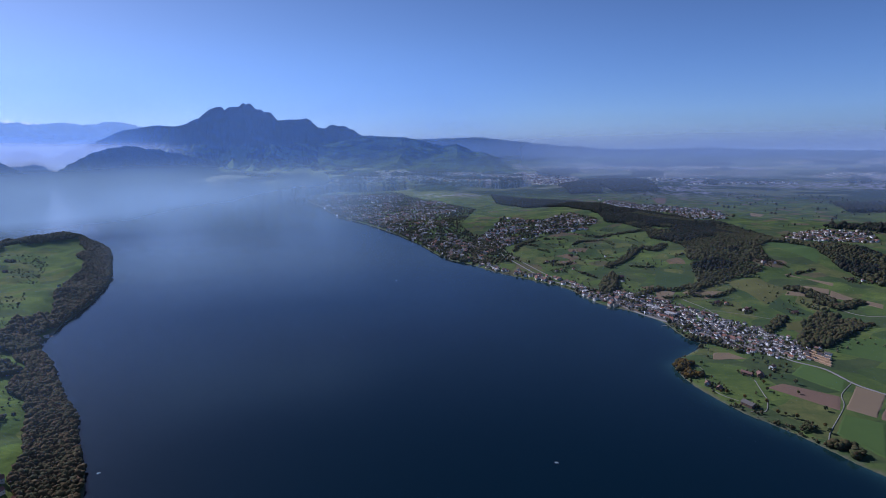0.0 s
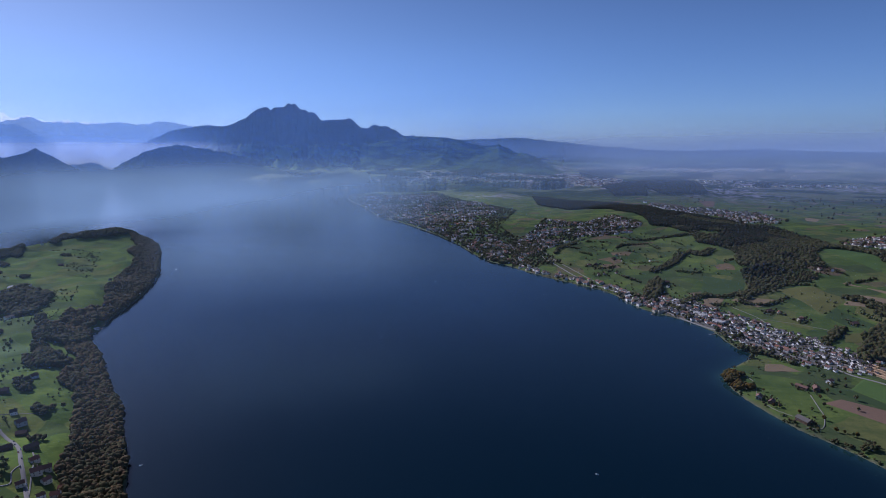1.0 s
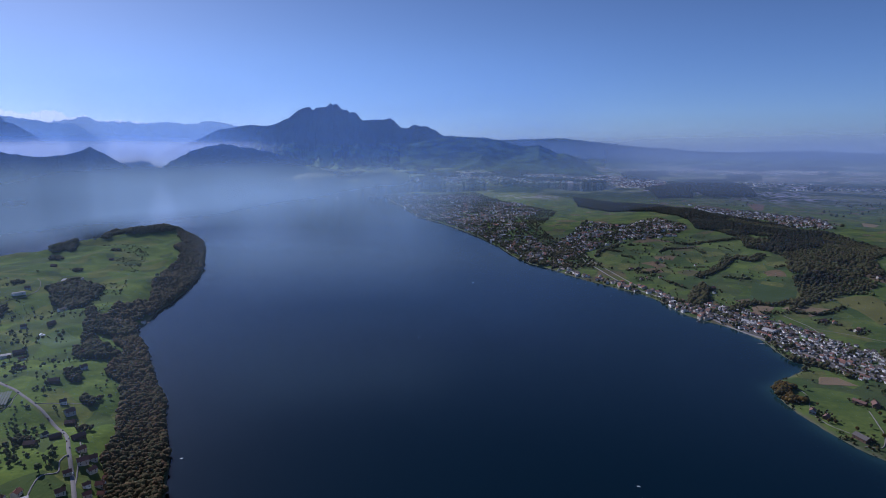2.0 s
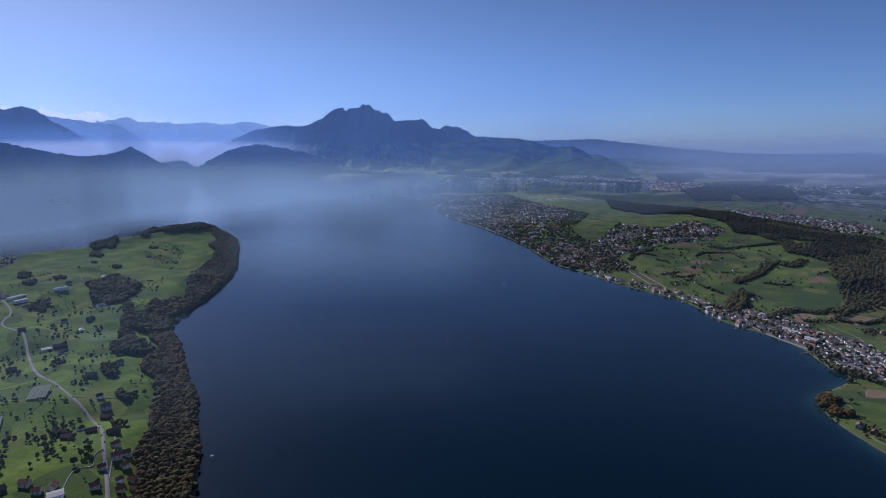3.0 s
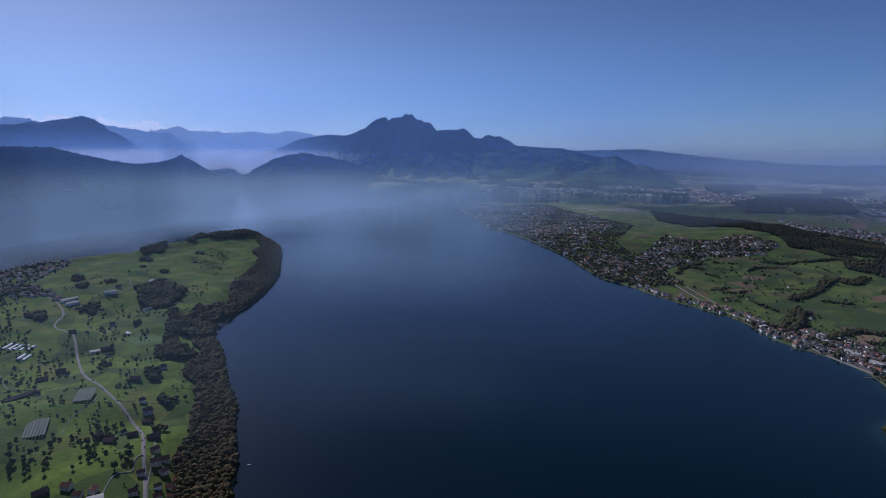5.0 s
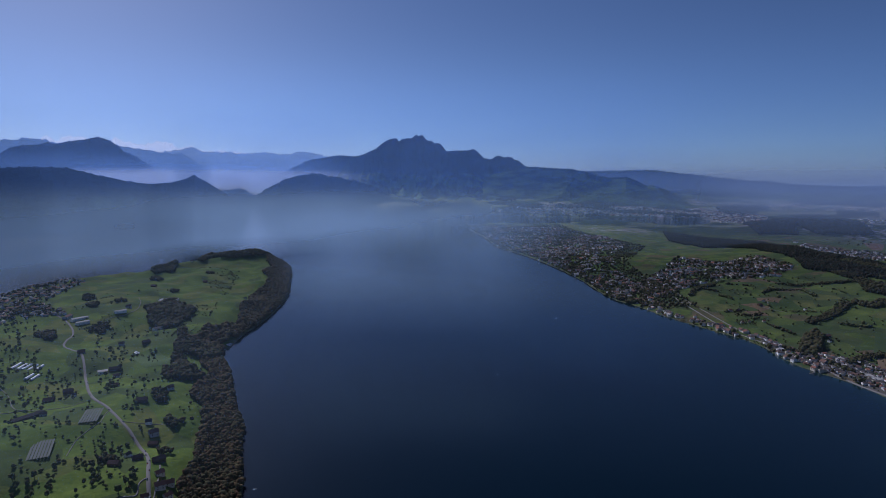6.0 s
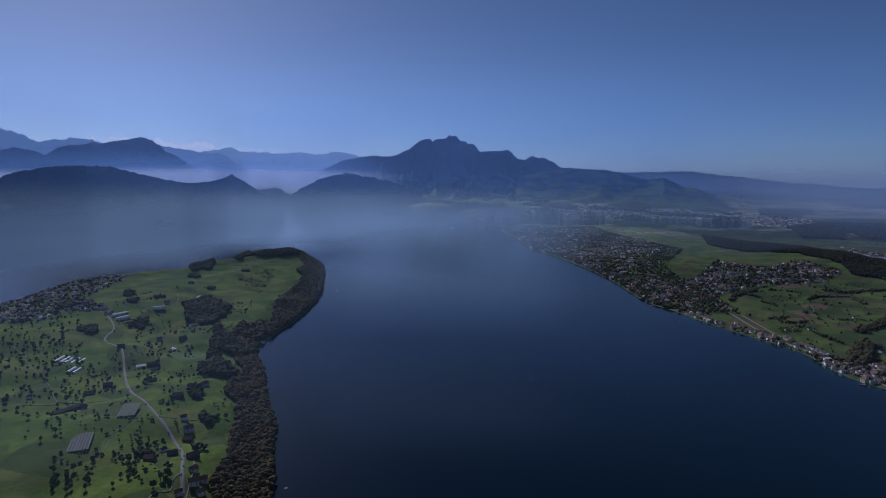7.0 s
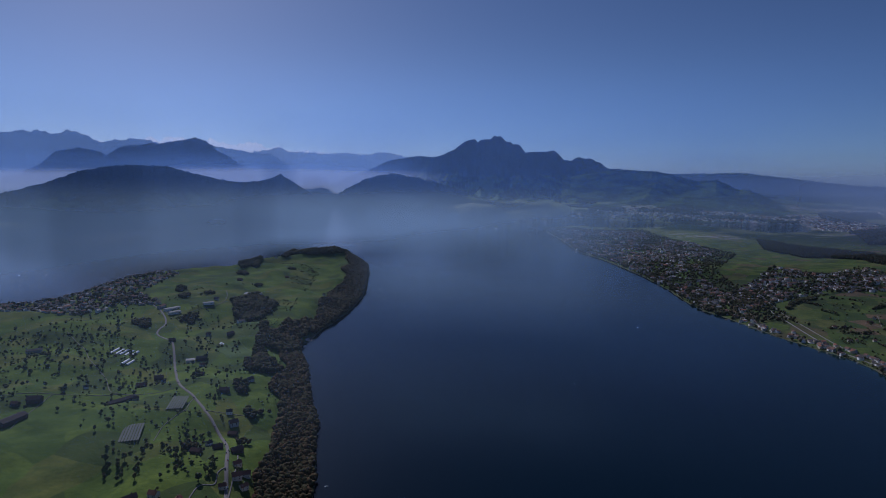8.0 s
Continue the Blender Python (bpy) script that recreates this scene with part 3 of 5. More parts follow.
mountain(at(12400, [(-55.2, -0.3), (-54.2, 0.56), (-53.3, 1.48), (-52.2, 2.14), (-50.7, 2.49), (-49, 2.61), (-47.6, 2.92), (-46.2, 3.27), (-45.3, 2.91), (-44.3, 2.14), (-42.9, 1.31), (-41.9, 0.45), (-41, -0.5)]),
         2600, 1200, M_WOODED, "broad dark pyramid-shaped mountain", 0.28, 0, 1.5, 800, 300, 36, 2.0)
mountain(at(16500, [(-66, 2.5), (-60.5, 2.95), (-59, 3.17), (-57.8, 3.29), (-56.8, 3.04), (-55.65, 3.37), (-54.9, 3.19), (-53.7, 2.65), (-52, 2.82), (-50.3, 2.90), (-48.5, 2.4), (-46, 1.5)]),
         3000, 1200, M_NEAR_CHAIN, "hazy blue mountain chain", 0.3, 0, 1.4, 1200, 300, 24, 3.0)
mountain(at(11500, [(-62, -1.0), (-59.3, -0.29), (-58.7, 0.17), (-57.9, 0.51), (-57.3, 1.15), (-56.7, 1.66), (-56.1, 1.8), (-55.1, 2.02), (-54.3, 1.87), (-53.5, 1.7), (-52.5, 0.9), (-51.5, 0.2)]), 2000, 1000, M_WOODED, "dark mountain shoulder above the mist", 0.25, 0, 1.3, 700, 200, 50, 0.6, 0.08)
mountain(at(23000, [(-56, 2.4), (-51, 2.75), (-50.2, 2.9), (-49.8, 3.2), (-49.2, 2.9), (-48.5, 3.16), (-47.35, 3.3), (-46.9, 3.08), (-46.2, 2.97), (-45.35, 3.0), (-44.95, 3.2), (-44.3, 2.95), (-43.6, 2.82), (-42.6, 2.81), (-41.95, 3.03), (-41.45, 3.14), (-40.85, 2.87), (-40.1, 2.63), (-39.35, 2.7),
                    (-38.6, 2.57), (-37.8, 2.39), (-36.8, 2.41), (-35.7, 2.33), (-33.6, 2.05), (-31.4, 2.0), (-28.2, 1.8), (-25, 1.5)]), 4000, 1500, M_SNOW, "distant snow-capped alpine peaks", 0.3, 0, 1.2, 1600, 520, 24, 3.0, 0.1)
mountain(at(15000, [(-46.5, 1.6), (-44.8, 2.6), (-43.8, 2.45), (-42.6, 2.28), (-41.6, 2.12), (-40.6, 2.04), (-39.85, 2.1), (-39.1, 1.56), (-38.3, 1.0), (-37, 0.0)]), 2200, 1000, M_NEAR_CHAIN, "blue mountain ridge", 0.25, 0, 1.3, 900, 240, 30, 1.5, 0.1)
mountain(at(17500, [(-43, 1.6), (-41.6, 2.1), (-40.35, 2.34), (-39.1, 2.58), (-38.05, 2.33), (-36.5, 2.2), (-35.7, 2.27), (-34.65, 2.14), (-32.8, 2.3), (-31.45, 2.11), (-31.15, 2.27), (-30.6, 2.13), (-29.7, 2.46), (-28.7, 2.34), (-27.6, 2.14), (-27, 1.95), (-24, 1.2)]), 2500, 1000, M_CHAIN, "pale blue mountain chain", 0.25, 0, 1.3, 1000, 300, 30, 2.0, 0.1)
mountain(at(12800, [(-34, -0.8), (-32.5, 0.1), (-31.4, 0.39), (-28.7, 1.64), (-26, 2.13), (-24.3, 2.05), (-22.6, 1.75), (-20, 1.0)]), 1800, 1000, M_WOODED, "smooth dark shoulder of the main mountain", 0.2, 0, 1.2, 700, 180, 50, 0.4)
mountain(at(15500, [(-9, 0.6), (-4.6, 0.85), (-2, 0.8), (1, 0.86), (3.5, 0.94), (6.4, 0.6), (9, 0.3), (11.7, 0.0), (13, 0.0), (15, -0.28), (18.5, -0.38), (22.8, -0.28), (24.8, -0.24), (26.7, -0.36), (29.2, -0.44), (38, -0.6), (46, -0.7)]),
         3200, 1500, M_PALE_HILLS, "long gentle hills fading into haze", 0.35, -5, 1.4, 1300, 360, 44, 0.5)
mountain(at(11500, [(2, -1.6), (5, -0.5), (7, -0.3), (9, -0.42), (11, -0.55), (14, -1.05), (16, -0.84), (17.2, -0.78), (20.7, -0.71), (22.8, -0.98), (25, -1.0), (29.3, -1.27), (34, -1.5), (40, -1.7)]),
         2600, 1500, M_PALE_HILLS, "low farmed hills beyond the plain", 0.35, -5, 1.6, 900, 360, 50, 0.4)
mountain([(6, -0.1, 19000), (11.7, -0.1, 19000), (16.9, -0.3, 19000), (26.4, -0.25, 19000), (37, -0.45, 19000), (46, -0.6, 19000)], 3500, 1000, M_HORIZON, "last low glowing hills on the horizon", 0.3, -20, 1.2, 1500, 260, 40, 0.3)


# ================= haze =================
def veil(radius, thick, label, material, span=(-100, 80), top=14.0, cols=190, rows_=80, lean=None):
    """An upright veil of hazy air round the place. thick(bearing, height) gives its density, both in degrees as seen from the middle; it is nothing at the ground.
    lean: heights in degrees and the distances at which a leaning veil stands there."""
    az = np.linspace(*span, cols)
    far_ = np.zeros(cols) + radius
    foot = -np.degrees(np.arctan2(MIDDLE[2], far_))
    t = np.linspace(0, 1, rows_)[None, :] ** 1.6
    E_ = foot[:, None] + (top - foot[:, None]) * t
    A_ = np.repeat(az[:, None], rows_, 1)
    far_ = far_[:, None] + 0 * E_ if lean is None else np.interp(E_, *lean)
    x, y = MIDDLE[0] + far_ * np.sin(np.radians(A_)), MIDDLE[1] + far_ * np.cos(np.radians(A_))
    z = MIDDLE[2] + far_ * np.tan(np.radians(E_))
    d = thick(A_, E_) * smooth((A_ - span[0]) / 10) * smooth((span[1] - A_) / 10) * (1 + 0.10 * rough(A_ * 30, E_ * 120, 300, 3)) * smooth((E_ - foot[:, None]) / 0.5)
    d[:, -1] = 0
    me = soften(raw_mesh("haze", drawn_in(np.stack([x, y, z], -1).reshape(-1, 3)), grid_quads(cols, rows_), material=material))
    attribute(me, "thick", np.clip(d, 0, 0.95).ravel())
    attribute(me, "clear", smooth((E_ + 2.6) / 2.4).ravel())
    return tagged(new("haze", me), label, "haze", kind="stuff")


def over_ground(el, radius, length):
    """Density of the air between the veil and the ground seen through it."""
    far_ = np.where(el < -0.6, MIDDLE[2] / np.tan(np.radians(np.maximum(-el, 0.6))), 28600.0)
    return 1 - np.exp(-np.maximum(far_ - radius, 0) / length)


def main_radius(deg):
    return np.interp(deg, [-66, -60, -57, -50, -43, -39, -30, -20], [1580, 1640, 1700, 1960, 2080, 2270, 2280, 2250])


def main_air(deg, el):
    bearing = [-62, -44, -37, -29, -20, -10, 0, 8]
    length = np.interp(deg, bearing, [1200, 1200, 1000, 1200, 3400, 7500, 8500, 8500])
    cap = np.interp(deg, bearing, [0.36, 0.38, 0.54, 0.52, 0.38, 0.32, 0.34, 0.4])
    crest = np.interp(deg, bearing, [0.20, 0.20, 0.26, 0.32, 0.34, 0.34, 0.34, 0.26])
    knee = np.interp(deg, bearing, [-4.0, -4.0, -3.4, -3.0, -2.4, -1.6, -1.2, -0.6])
    low_air = np.minimum(over_ground(el, main_radius(deg), length), cap)
    fall = smooth((el - knee) / np.interp(deg, bearing, [4.0, 4.0, 2.8, 2.8, 2.8, 2.6, 2.4, 2.0]))
    return (low_air * (1 - fall) + crest * fall) * (1 - smooth((el - 3.0) / 8.0)) * (1 - smooth((deg - 0) / 14))


def plain_air(deg, el):
    """Air over the wide plain in the east: a brighter sheet, leaned back to catch more sun."""
    return np.minimum(over_ground(el, 2300.0, 8500.0), 0.58) * smooth((deg - 0) / 14) * (1 - 0.8 * smooth((el + 0.3) / 2.4)) * (1 - smooth((el - 3.0) / 8.0))


def back_air(deg, el):
    return 0.42 * smooth((el + 2.6) / 1.5) * (1 - 0.65 * smooth((el - 0.6) / 1.8)) * (1 - smooth((el - 3.0) / 5.0))


def valley_mist(deg, el):
    top = np.interp(deg, [-70, -58, -42, -32, -20], [0.3, 0.42, 0.95, 0.95, 0.8]) + 0.06 * rough(deg * 60, el * 0, 120, 3)
    return 0.58 * smooth((top - el) / 0.75) * smooth((el + 2.4) / 1.2)


def lake_lightener(deg, el):
    """A haze sheet added to lighten open water that mirrors too little sky."""
    return np.minimum(over_ground(el, 1100.0, 3600.0), 0.30) * (1 - smooth((el + 4.5) / 3.5)) * smooth((deg + 33) / 8) * smooth((-3 - deg) / 10)


def hill_air(deg, el):
    return np.interp(deg, [-8, 2], [0.2, 0.5]) * smooth((el + 1.75) / 1.2) * (1 - 0.6 * smooth((el + 0.2) / 1.6)) * (1 - smooth((el - 1.0) / 2.5))


def near_air(deg, el):
    return np.interp(deg, [-42, -24, 12, 28], [0.045, 0.022, 0.022, 0.045]) * smooth((el + 30.0) / 14.0) * (1 - smooth((el - 1.0) / 10.0))


veil(450, near_air, "faint haze in the near air", M_HAZE)
veil(1100, lake_lightener, "haze sheet added to lighten the open lake", M_HAZE, (-45, 10), 2.0)
veil(main_radius(np.linspace(-100, 22, 190)), main_air, "thin blue haze over the lake and the low land", M_HAZE, (-100, 22))
veil(2300, plain_air, "bright haze over the distant plain", M_PLAIN_HAZE, (-8, 80), rows_=110, lean=([-7.5, -5, -3, -1, 0, 2, 14], [2280, 2600, 3100, 4500, 5500, 7200, 11000]))
veil(9700, hill_air, "pale haze between the far hills", M_PLAIN_HAZE, (-14, 80), 4.0, cols=110, rows_=60)
bearing = np.linspace(-100, -22, 160)
veil(5680 + 1800 * smooth((bearing + 41) / 4), back_air, "blue haze behind the first ridge", M_HAZE, (-100, -22), cols=160)
veil(5560 + 1800 * smooth((bearing + 41) / 4), valley_mist, "pale mist lying in the valleys", M_MIST, (-100, -22), 4.0, cols=160)


# ================= helpers for things =================
rng = random.Random(11)


def part(name, bm, material, parent, label=""):
    """Links a bmesh, or a ready mesh, as one mesh object under a thing or a part."""
    if isinstance(bm, bpy.types.Mesh):
        me_ = bm
    else:
        me_ = bpy.data.meshes.new(name)
        bm.to_mesh(me_)
        bm.free()
    if material and not me_.materials:
        me_.materials.append(material)
    ob = new(name, me_)
    ob.parent = parent
    if label:
        ob["label"] = label
    return ob


def box(bm, x0, x1, y0, y1, z0, z1, tilt=None):
    """A block added to a bmesh."""
    v = [bm.verts.new((x, y, z)) for z in (z0, z1) for x, y in ((x0, y0), (x1, y0), (x1, y1), (x0, y1))]
    for f in ((3, 2, 1, 0), (4, 5, 6, 7), (0, 1, 5, 4), (1, 2, 6, 5), (2, 3, 7, 6), (3, 0, 4, 7)):
        bm.faces.new([v[i] for i in f])
    if tilt is not None:
        bmesh.ops.transform(bm, matrix=tilt, verts=v)
    return v


def level(x, y):
    return float(ground_level(np.array([x]), np.array([y]))[0])


def settle(x, y, turn=0.0, sink=0.0, scale=1.0):
    """The pose of a thing that stands on the land at a place of the plan."""
    p = drawn_in(np.array([[x, y, level(x, y) - sink]]))[0]
    return pose(*p, 0, 0, turn)


def scatter(poly, step, seed, keep=1.0, jitter=0.45):
    """Uneven points within an outline."""
    r_ = np.random.RandomState(seed)
    p = np.array(poly, float)
    xs, ys = np.arange(p[:, 0].min(), p[:, 0].max(), step), np.arange(p[:, 1].min(), p[:, 1].max(), step)
    x, y = [v.ravel() for v in np.meshgrid(xs, ys)]
    x, y = x + r_.uniform(-jitter, jitter, x.shape) * step, y + r_.uniform(-jitter, jitter, y.shape) * step
    ok = inside(p, x, y) & (r_.rand(len(x)) < keep)
    return x[ok], y[ok]


def along(points, width, step, seed, keep=1.0):
    """Uneven points in a band along a line."""
    line = curve_through(points, 8)
    w = width + 5
    x0, y0, x1, y1 = line[:, 0].min() - w, line[:, 1].min() - w, line[:, 0].max() + w, line[:, 1].max() + w
    x, y = scatter([(x0, y0), (x1, y0), (x1, y1), (x0, y1)], step, seed, keep)
    ok = to_line(line, x, y) < width * (0.6 + 0.5 * (hills(x, y, 14) + 0.5))
    return x[ok], y[ok]


def ico(times=0):
    bm = bmesh.new()
    bmesh.ops.create_icosphere(bm, subdivisions=times, radius=1.0)
    v, f = np.array([w.co[:] for w in bm.verts]), np.array([[w.index for w in g.verts] for g in bm.faces])
    bm.free()
    return v, f


BALL, BALL_FINE = ico(1), ico(2)


def leafy(centres, radii, seed, ball=BALL, flat=0.85, ragged=0.28):
    """Clumps of leaves as uneven lumps, all in one pair of arrays."""
    v0, f0 = ball
    r_ = np.random.RandomState(seed)
    n, k = len(centres), len(v0)
    shape = 1 + r_.uniform(-ragged, ragged, (n, k, 1))
    stretch = np.stack([r_.uniform(0.8, 1.2, n), r_.uniform(0.8, 1.2, n), flat * r_.uniform(0.85, 1.25, n)], 1)[:, None, :]
    a_ = r_.uniform(0, 6.28, n)
    c, s = np.cos(a_)[:, None], np.sin(a_)[:, None]
    v = v0[None] * shape
    v = np.stack([v[..., 0] * c - v[..., 1] * s, v[..., 0] * s + v[..., 1] * c, v[..., 2]], -1) * stretch * np.asarray(radii)[:, None, None]
    verts = (v + np.asarray(centres)[:, None, :]).reshape(-1, 3)
    tris = (f0[None] + (np.arange(n) * k)[:, None, None]).reshape(-1, 3)
    return verts, tris


def woodland(x, y, size, seed, label, material=M_FOREST, fine=True, spiky=0.0, name="woodland"):
    """Many trees that nobody could count: crowns with smaller clumps on their sides."""
    r_ = np.random.RandomState(seed)
    g = shore_gap(x, y)
    ok = g > 1.0
    x, y = x[ok], y[ok]
    z = ground_level(x, y, g[ok])
    n = len(x)
    s = size * (0.6 + 0.9 * r_.rand(n) ** 1.5) * (1 + 0.25 * hills(x, y, 40))
    tall = size * r_.uniform(1.05, 1.45, n)
    sets = [leafy(np.stack([x, y, z + tall], 1), s, seed, BALL, 1.05 + spiky)]
    for k in range(7 if fine == 2 else 3 if fine else 1):
        a_, h_ = r_.uniform(0, 6.28, n), r_.uniform(0.1, 1.1, n)
        c = np.stack([x + np.cos(a_) * s * 0.75, y + np.sin(a_) * s * 0.75, z + tall * (0.55 + h_ * 0.75)], 1)
        sets.append(leafy(c, s * (r_.uniform(0.25, 0.5, n) if fine == 2 else r_.uniform(0.4, 0.66, n)), seed + k + 1, BALL, 0.9, 0.4))
    verts, tris, base = [], [], 0
    for v, f in sets:
        verts.append(v)
        tris.append(f + base)
        base += len(v)
    me_ = soften(raw_mesh(name, drawn_in(np.vstack(verts)), tris=np.vstack(tris), material=material))
    return tagged(new(name, me_), label, "trees", kind="stuff")


# ================= roads and fields =================
def ribbon(name, points, width, material, label, lift=0.3, steps=8, category="road", kind="structure"):
    line = curve_through(points, steps)
    d = np.gradient(line, axis=0)
    d /= np.linalg.norm(d, axis=1)[:, None] + 1e-9
    side = np.stack([-d[:, 1], d[:, 0]], 1)
    cols = [-0.62, -0.5, 0.0, 0.5, 0.62]
    drop = [-0.9, 0.0, 0.05, 0.0, -0.9]
    mid = ground_level(line[:, 0], line[:, 1])
    rows_ = []
    for c_, dz in zip(cols, drop):
        p = line + side * c_ * width
        own = ground_level(p[:, 0], p[:, 1])
        rows_.append(np.column_stack([p, 0.5 * own + 0.5 * np.maximum(own, mid) + lift + dz]))
    v = np.stack(rows_, 1).reshape(-1, 3)
    me_ = soften(raw_mesh(name, drawn_in(v), grid_quads(len(line), len(cols))[:, ::-1], material=material))
    return tagged(new(name, me_), label, category, kind=kind)


WEST_ROAD = [(-300, 330), (-340, 381), (-370, 415), (-401, 448), (-428, 477), (-461, 503), (-511, 530), (-560, 558), (-599, 577), (-640, 607), (-691, 649),
             (-765, 711), (-808, 731), (-845, 750), (-880, 797), (-925, 835), (-1000, 880), (-1080, 905)]
EAST_ROAD = [(58, 1987), (128, 1744), (171, 1505), (226, 1303), (271, 1212), (307, 1118), (339, 1042), (375, 968), (415, 880), (460, 795), (474, 754), (498, 722), (504, 676), (519, 643), (560, 570), (620, 480)]
ribbon("road", WEST_ROAD, 3.0, M_ROAD, "winding grey asphalt country road", 0.45)
ribbon("road", EAST_ROAD, 2.8, M_ROAD, "grey asphalt lakeside road", 0.45)
RAIL = [(150, 1744), (190, 1505), (244, 1308), (288, 1218), (324, 1124), (356, 1048), (394, 974), (436, 890), (480, 805), (520, 740)]
ribbon("railway", RAIL, 2.6, M_PATH, "pale ballast of a lakeside railway", 0.5, category="railway")
LANES = [([(-937, 657), (-842, 619), (-785, 588), (-725, 565), (-663, 527), (-643, 526), (-620, 544), (-607, 572)], 1.7, M_PATH),
         ([(-760, 430), (-737, 445), (-697, 480), (-660, 500), (-643, 526)], 1.6, M_PATH), ([(-697, 480), (-661, 427), (-640, 400)], 1.5, M_PATH),
         ([(-395, 440), (-394, 430), (-386, 418), (-393, 409), (-389, 396), (-380, 380)], 2.2, M_ROAD),
         ([(-494, 447), (-515, 476), (-523, 501), (-527, 518), (-545, 541), (-553, 556)], 1.4, M_PATH),
         ([(-408, 470), (-392, 452), (-374, 425), (-355, 398)], 2.2, M_ROAD), ([(-512, 532), (-490, 545), (-470, 556)], 1.5, M_PATH),
         ([(391, 692), (383, 659), (377, 637), (361, 612), (345, 613)], 2.0, M_PATH), ([(506, 680), (469, 645), (449, 612), (404, 565), (385, 540)], 2.2, M_PATH),
         ([(457, 1075), (472, 1013), (470, 960), (462, 908), (440, 850)], 2.0, M_PATH), ([(690, 1000), (679, 960), (690, 920), (720, 890)], 2.4, M_PATH),
         ([(463, 1010), (540, 960), (560, 930)], 1.8, M_PATH), ([(336, 1500), (380, 1470), (440, 1480)], 2.2, M_PATH), ([(360, 1560), (352, 1490)], 2.0, M_PATH),
         ([(-900, 830), (-905, 880), (-890, 930), (-930, 1000), (-1010, 1080)], 2.0, M_PATH), ([(330, 780), (345, 740), (330, 690), (332, 660), (345, 640)], 1.4, M_PATH)]
for pts_, w_, m_ in LANES:
    ribbon("lane", pts_, w_ * 0.5, m_, "narrow farm lane between meadows" if m_ == M_PATH else "narrow asphalt side road", 0.4, category="lane")


def field(corners, material, label, rows_=0):
    """A field draped over the land between four corners."""
    (x0, y0), (x1, y1), (x2, y2), (x3, y3) = corners
    u, v = np.meshgrid(np.linspace(0, 1, 26), np.linspace(0, 1, 26), indexing="ij")
    x = (x0 * (1 - u) + x1 * u) * (1 - v) + (x3 * (1 - u) + x2 * u) * v
    y = (y0 * (1 - u) + y1 * u) * (1 - v) + (y3 * (1 - u) + y2 * u) * v
    edge = np.minimum.reduce([u, 1 - u, v, 1 - v]) < 0.01
    x, y = x + np.where(edge, hills(x, y, 9) * 1.2, 0), y + np.where(edge, hills(x, y, 8, 1.0) * 1.2, 0)
    z = ground_level(x.ravel(), y.ravel()) + np.where(edge, -0.35, 0.38).ravel()
    q = grid_quads(26, 26)
    p = np.stack([x.ravel(), y.ravel(), z], 1)
    n_ = np.cross(p[q[0, 1]] - p[q[0, 0]], p[q[0, 3]] - p[q[0, 0]])
    me_ = soften(raw_mesh("field", drawn_in(p), q if n_[2] > 0 else q[:, ::-1], material=material))
    return tagged(new("field", me_), label, "field", kind="structure")


field([(444, 707), (483, 744), (503, 684), (474, 649)], M_SWARD, "bright mown grass field")
field([(411, 711), (443, 709), (471, 650), (453, 648)], M_DARK_SWARD, "dark strip of long grass")
field([(393, 671), (417, 679), (464, 638), (440, 602)], M_SOIL, "tilled brown field")
field([(503, 670), (520, 642), (465, 583), (446, 606)], M_STUBBLE, "dry tan stubble field")
field([(522, 640), (545, 610), (480, 562), (467, 581)], M_SOIL, "reddish ploughed field")
field([(388, 800), (410, 800), (421, 766), (374, 773)], M_STUBBLE, "brown reed meadow by the shore")
field([(540, 789), (600, 830), (669, 809), (600, 716)], M_SWARD, "bright green meadow")
field([(438, 597), (467, 573), (419, 506), (405, 560)], M_SWARD, "green pasture near the shore")
field([(470, 1120), (500, 1140), (560, 1110), (500, 1070)], M_STUBBLE, "brown harvested field")
field([(640, 1060), (720, 1010), (735, 1030), (655, 1080)], M_STUBBLE, "long tan stubble strip")
field([(-705, 740), (-640, 700), (-610, 735), (-690, 780)], M_SWARD, "bright green meadow on a knoll")

field([(591, 1197), (659, 1184), (667, 1086), (583, 1014)], M_OLIVE, "dry olive pasture on the slope")
field([(480, 1144), (558, 1169), (542, 1107), (483, 1062)], M_OLIVE, "olive pasture below the forest")
field([(563, 925), (643, 934), (601, 879), (540, 881)], M_OLIVE, "olive meadow above the village")
field([(699, 1101), (681, 986), (645, 946), (639, 1026)], M_OLIVE, "long dry olive field")
field([(732, 1210), (755, 1092), (768, 1112), (720, 1205)], M_STUBBLE, "narrow tan stubble strip")
field([(698, 1126), (736, 1075), (713, 1042), (677, 1094)], M_STUBBLE, "bare tan field strip")
field([(733, 1071), (750, 955), (731, 931), (711, 1040)], M_STUBBLE, "bare tan field strip")
field([(429, 1146), (468, 1136), (434, 1076), (409, 1081)], M_STUBBLE, "brown field above the village")
field([(1228, 2314), (1268, 2274), (1215, 2203), (1189, 2225)], M_STUBBLE, "small tan field behind the forest")
field([(1100, 3077), (1153, 2983), (1032, 2691), (1008, 2724)], M_SOIL, "reddish bare field on a far hill")
field([(581, 1012), (624, 1056), (641, 941), (596, 954)], M_DARK_SWARD, "dark green pasture between olive fields")
field([(492, 1322), (552, 1240), (495, 1135), (428, 1156)], M_DARK_SWARD, "dark rough pasture on the slope")
field([(805, 1436), (913, 1521), (913, 1375), (816, 1238)], M_SWARD, "green meadow enclosed by forest")
field([(389, 1066), (432, 1064), (459, 917), (435, 967)], M_SWARD, "green meadow above the village roofs")

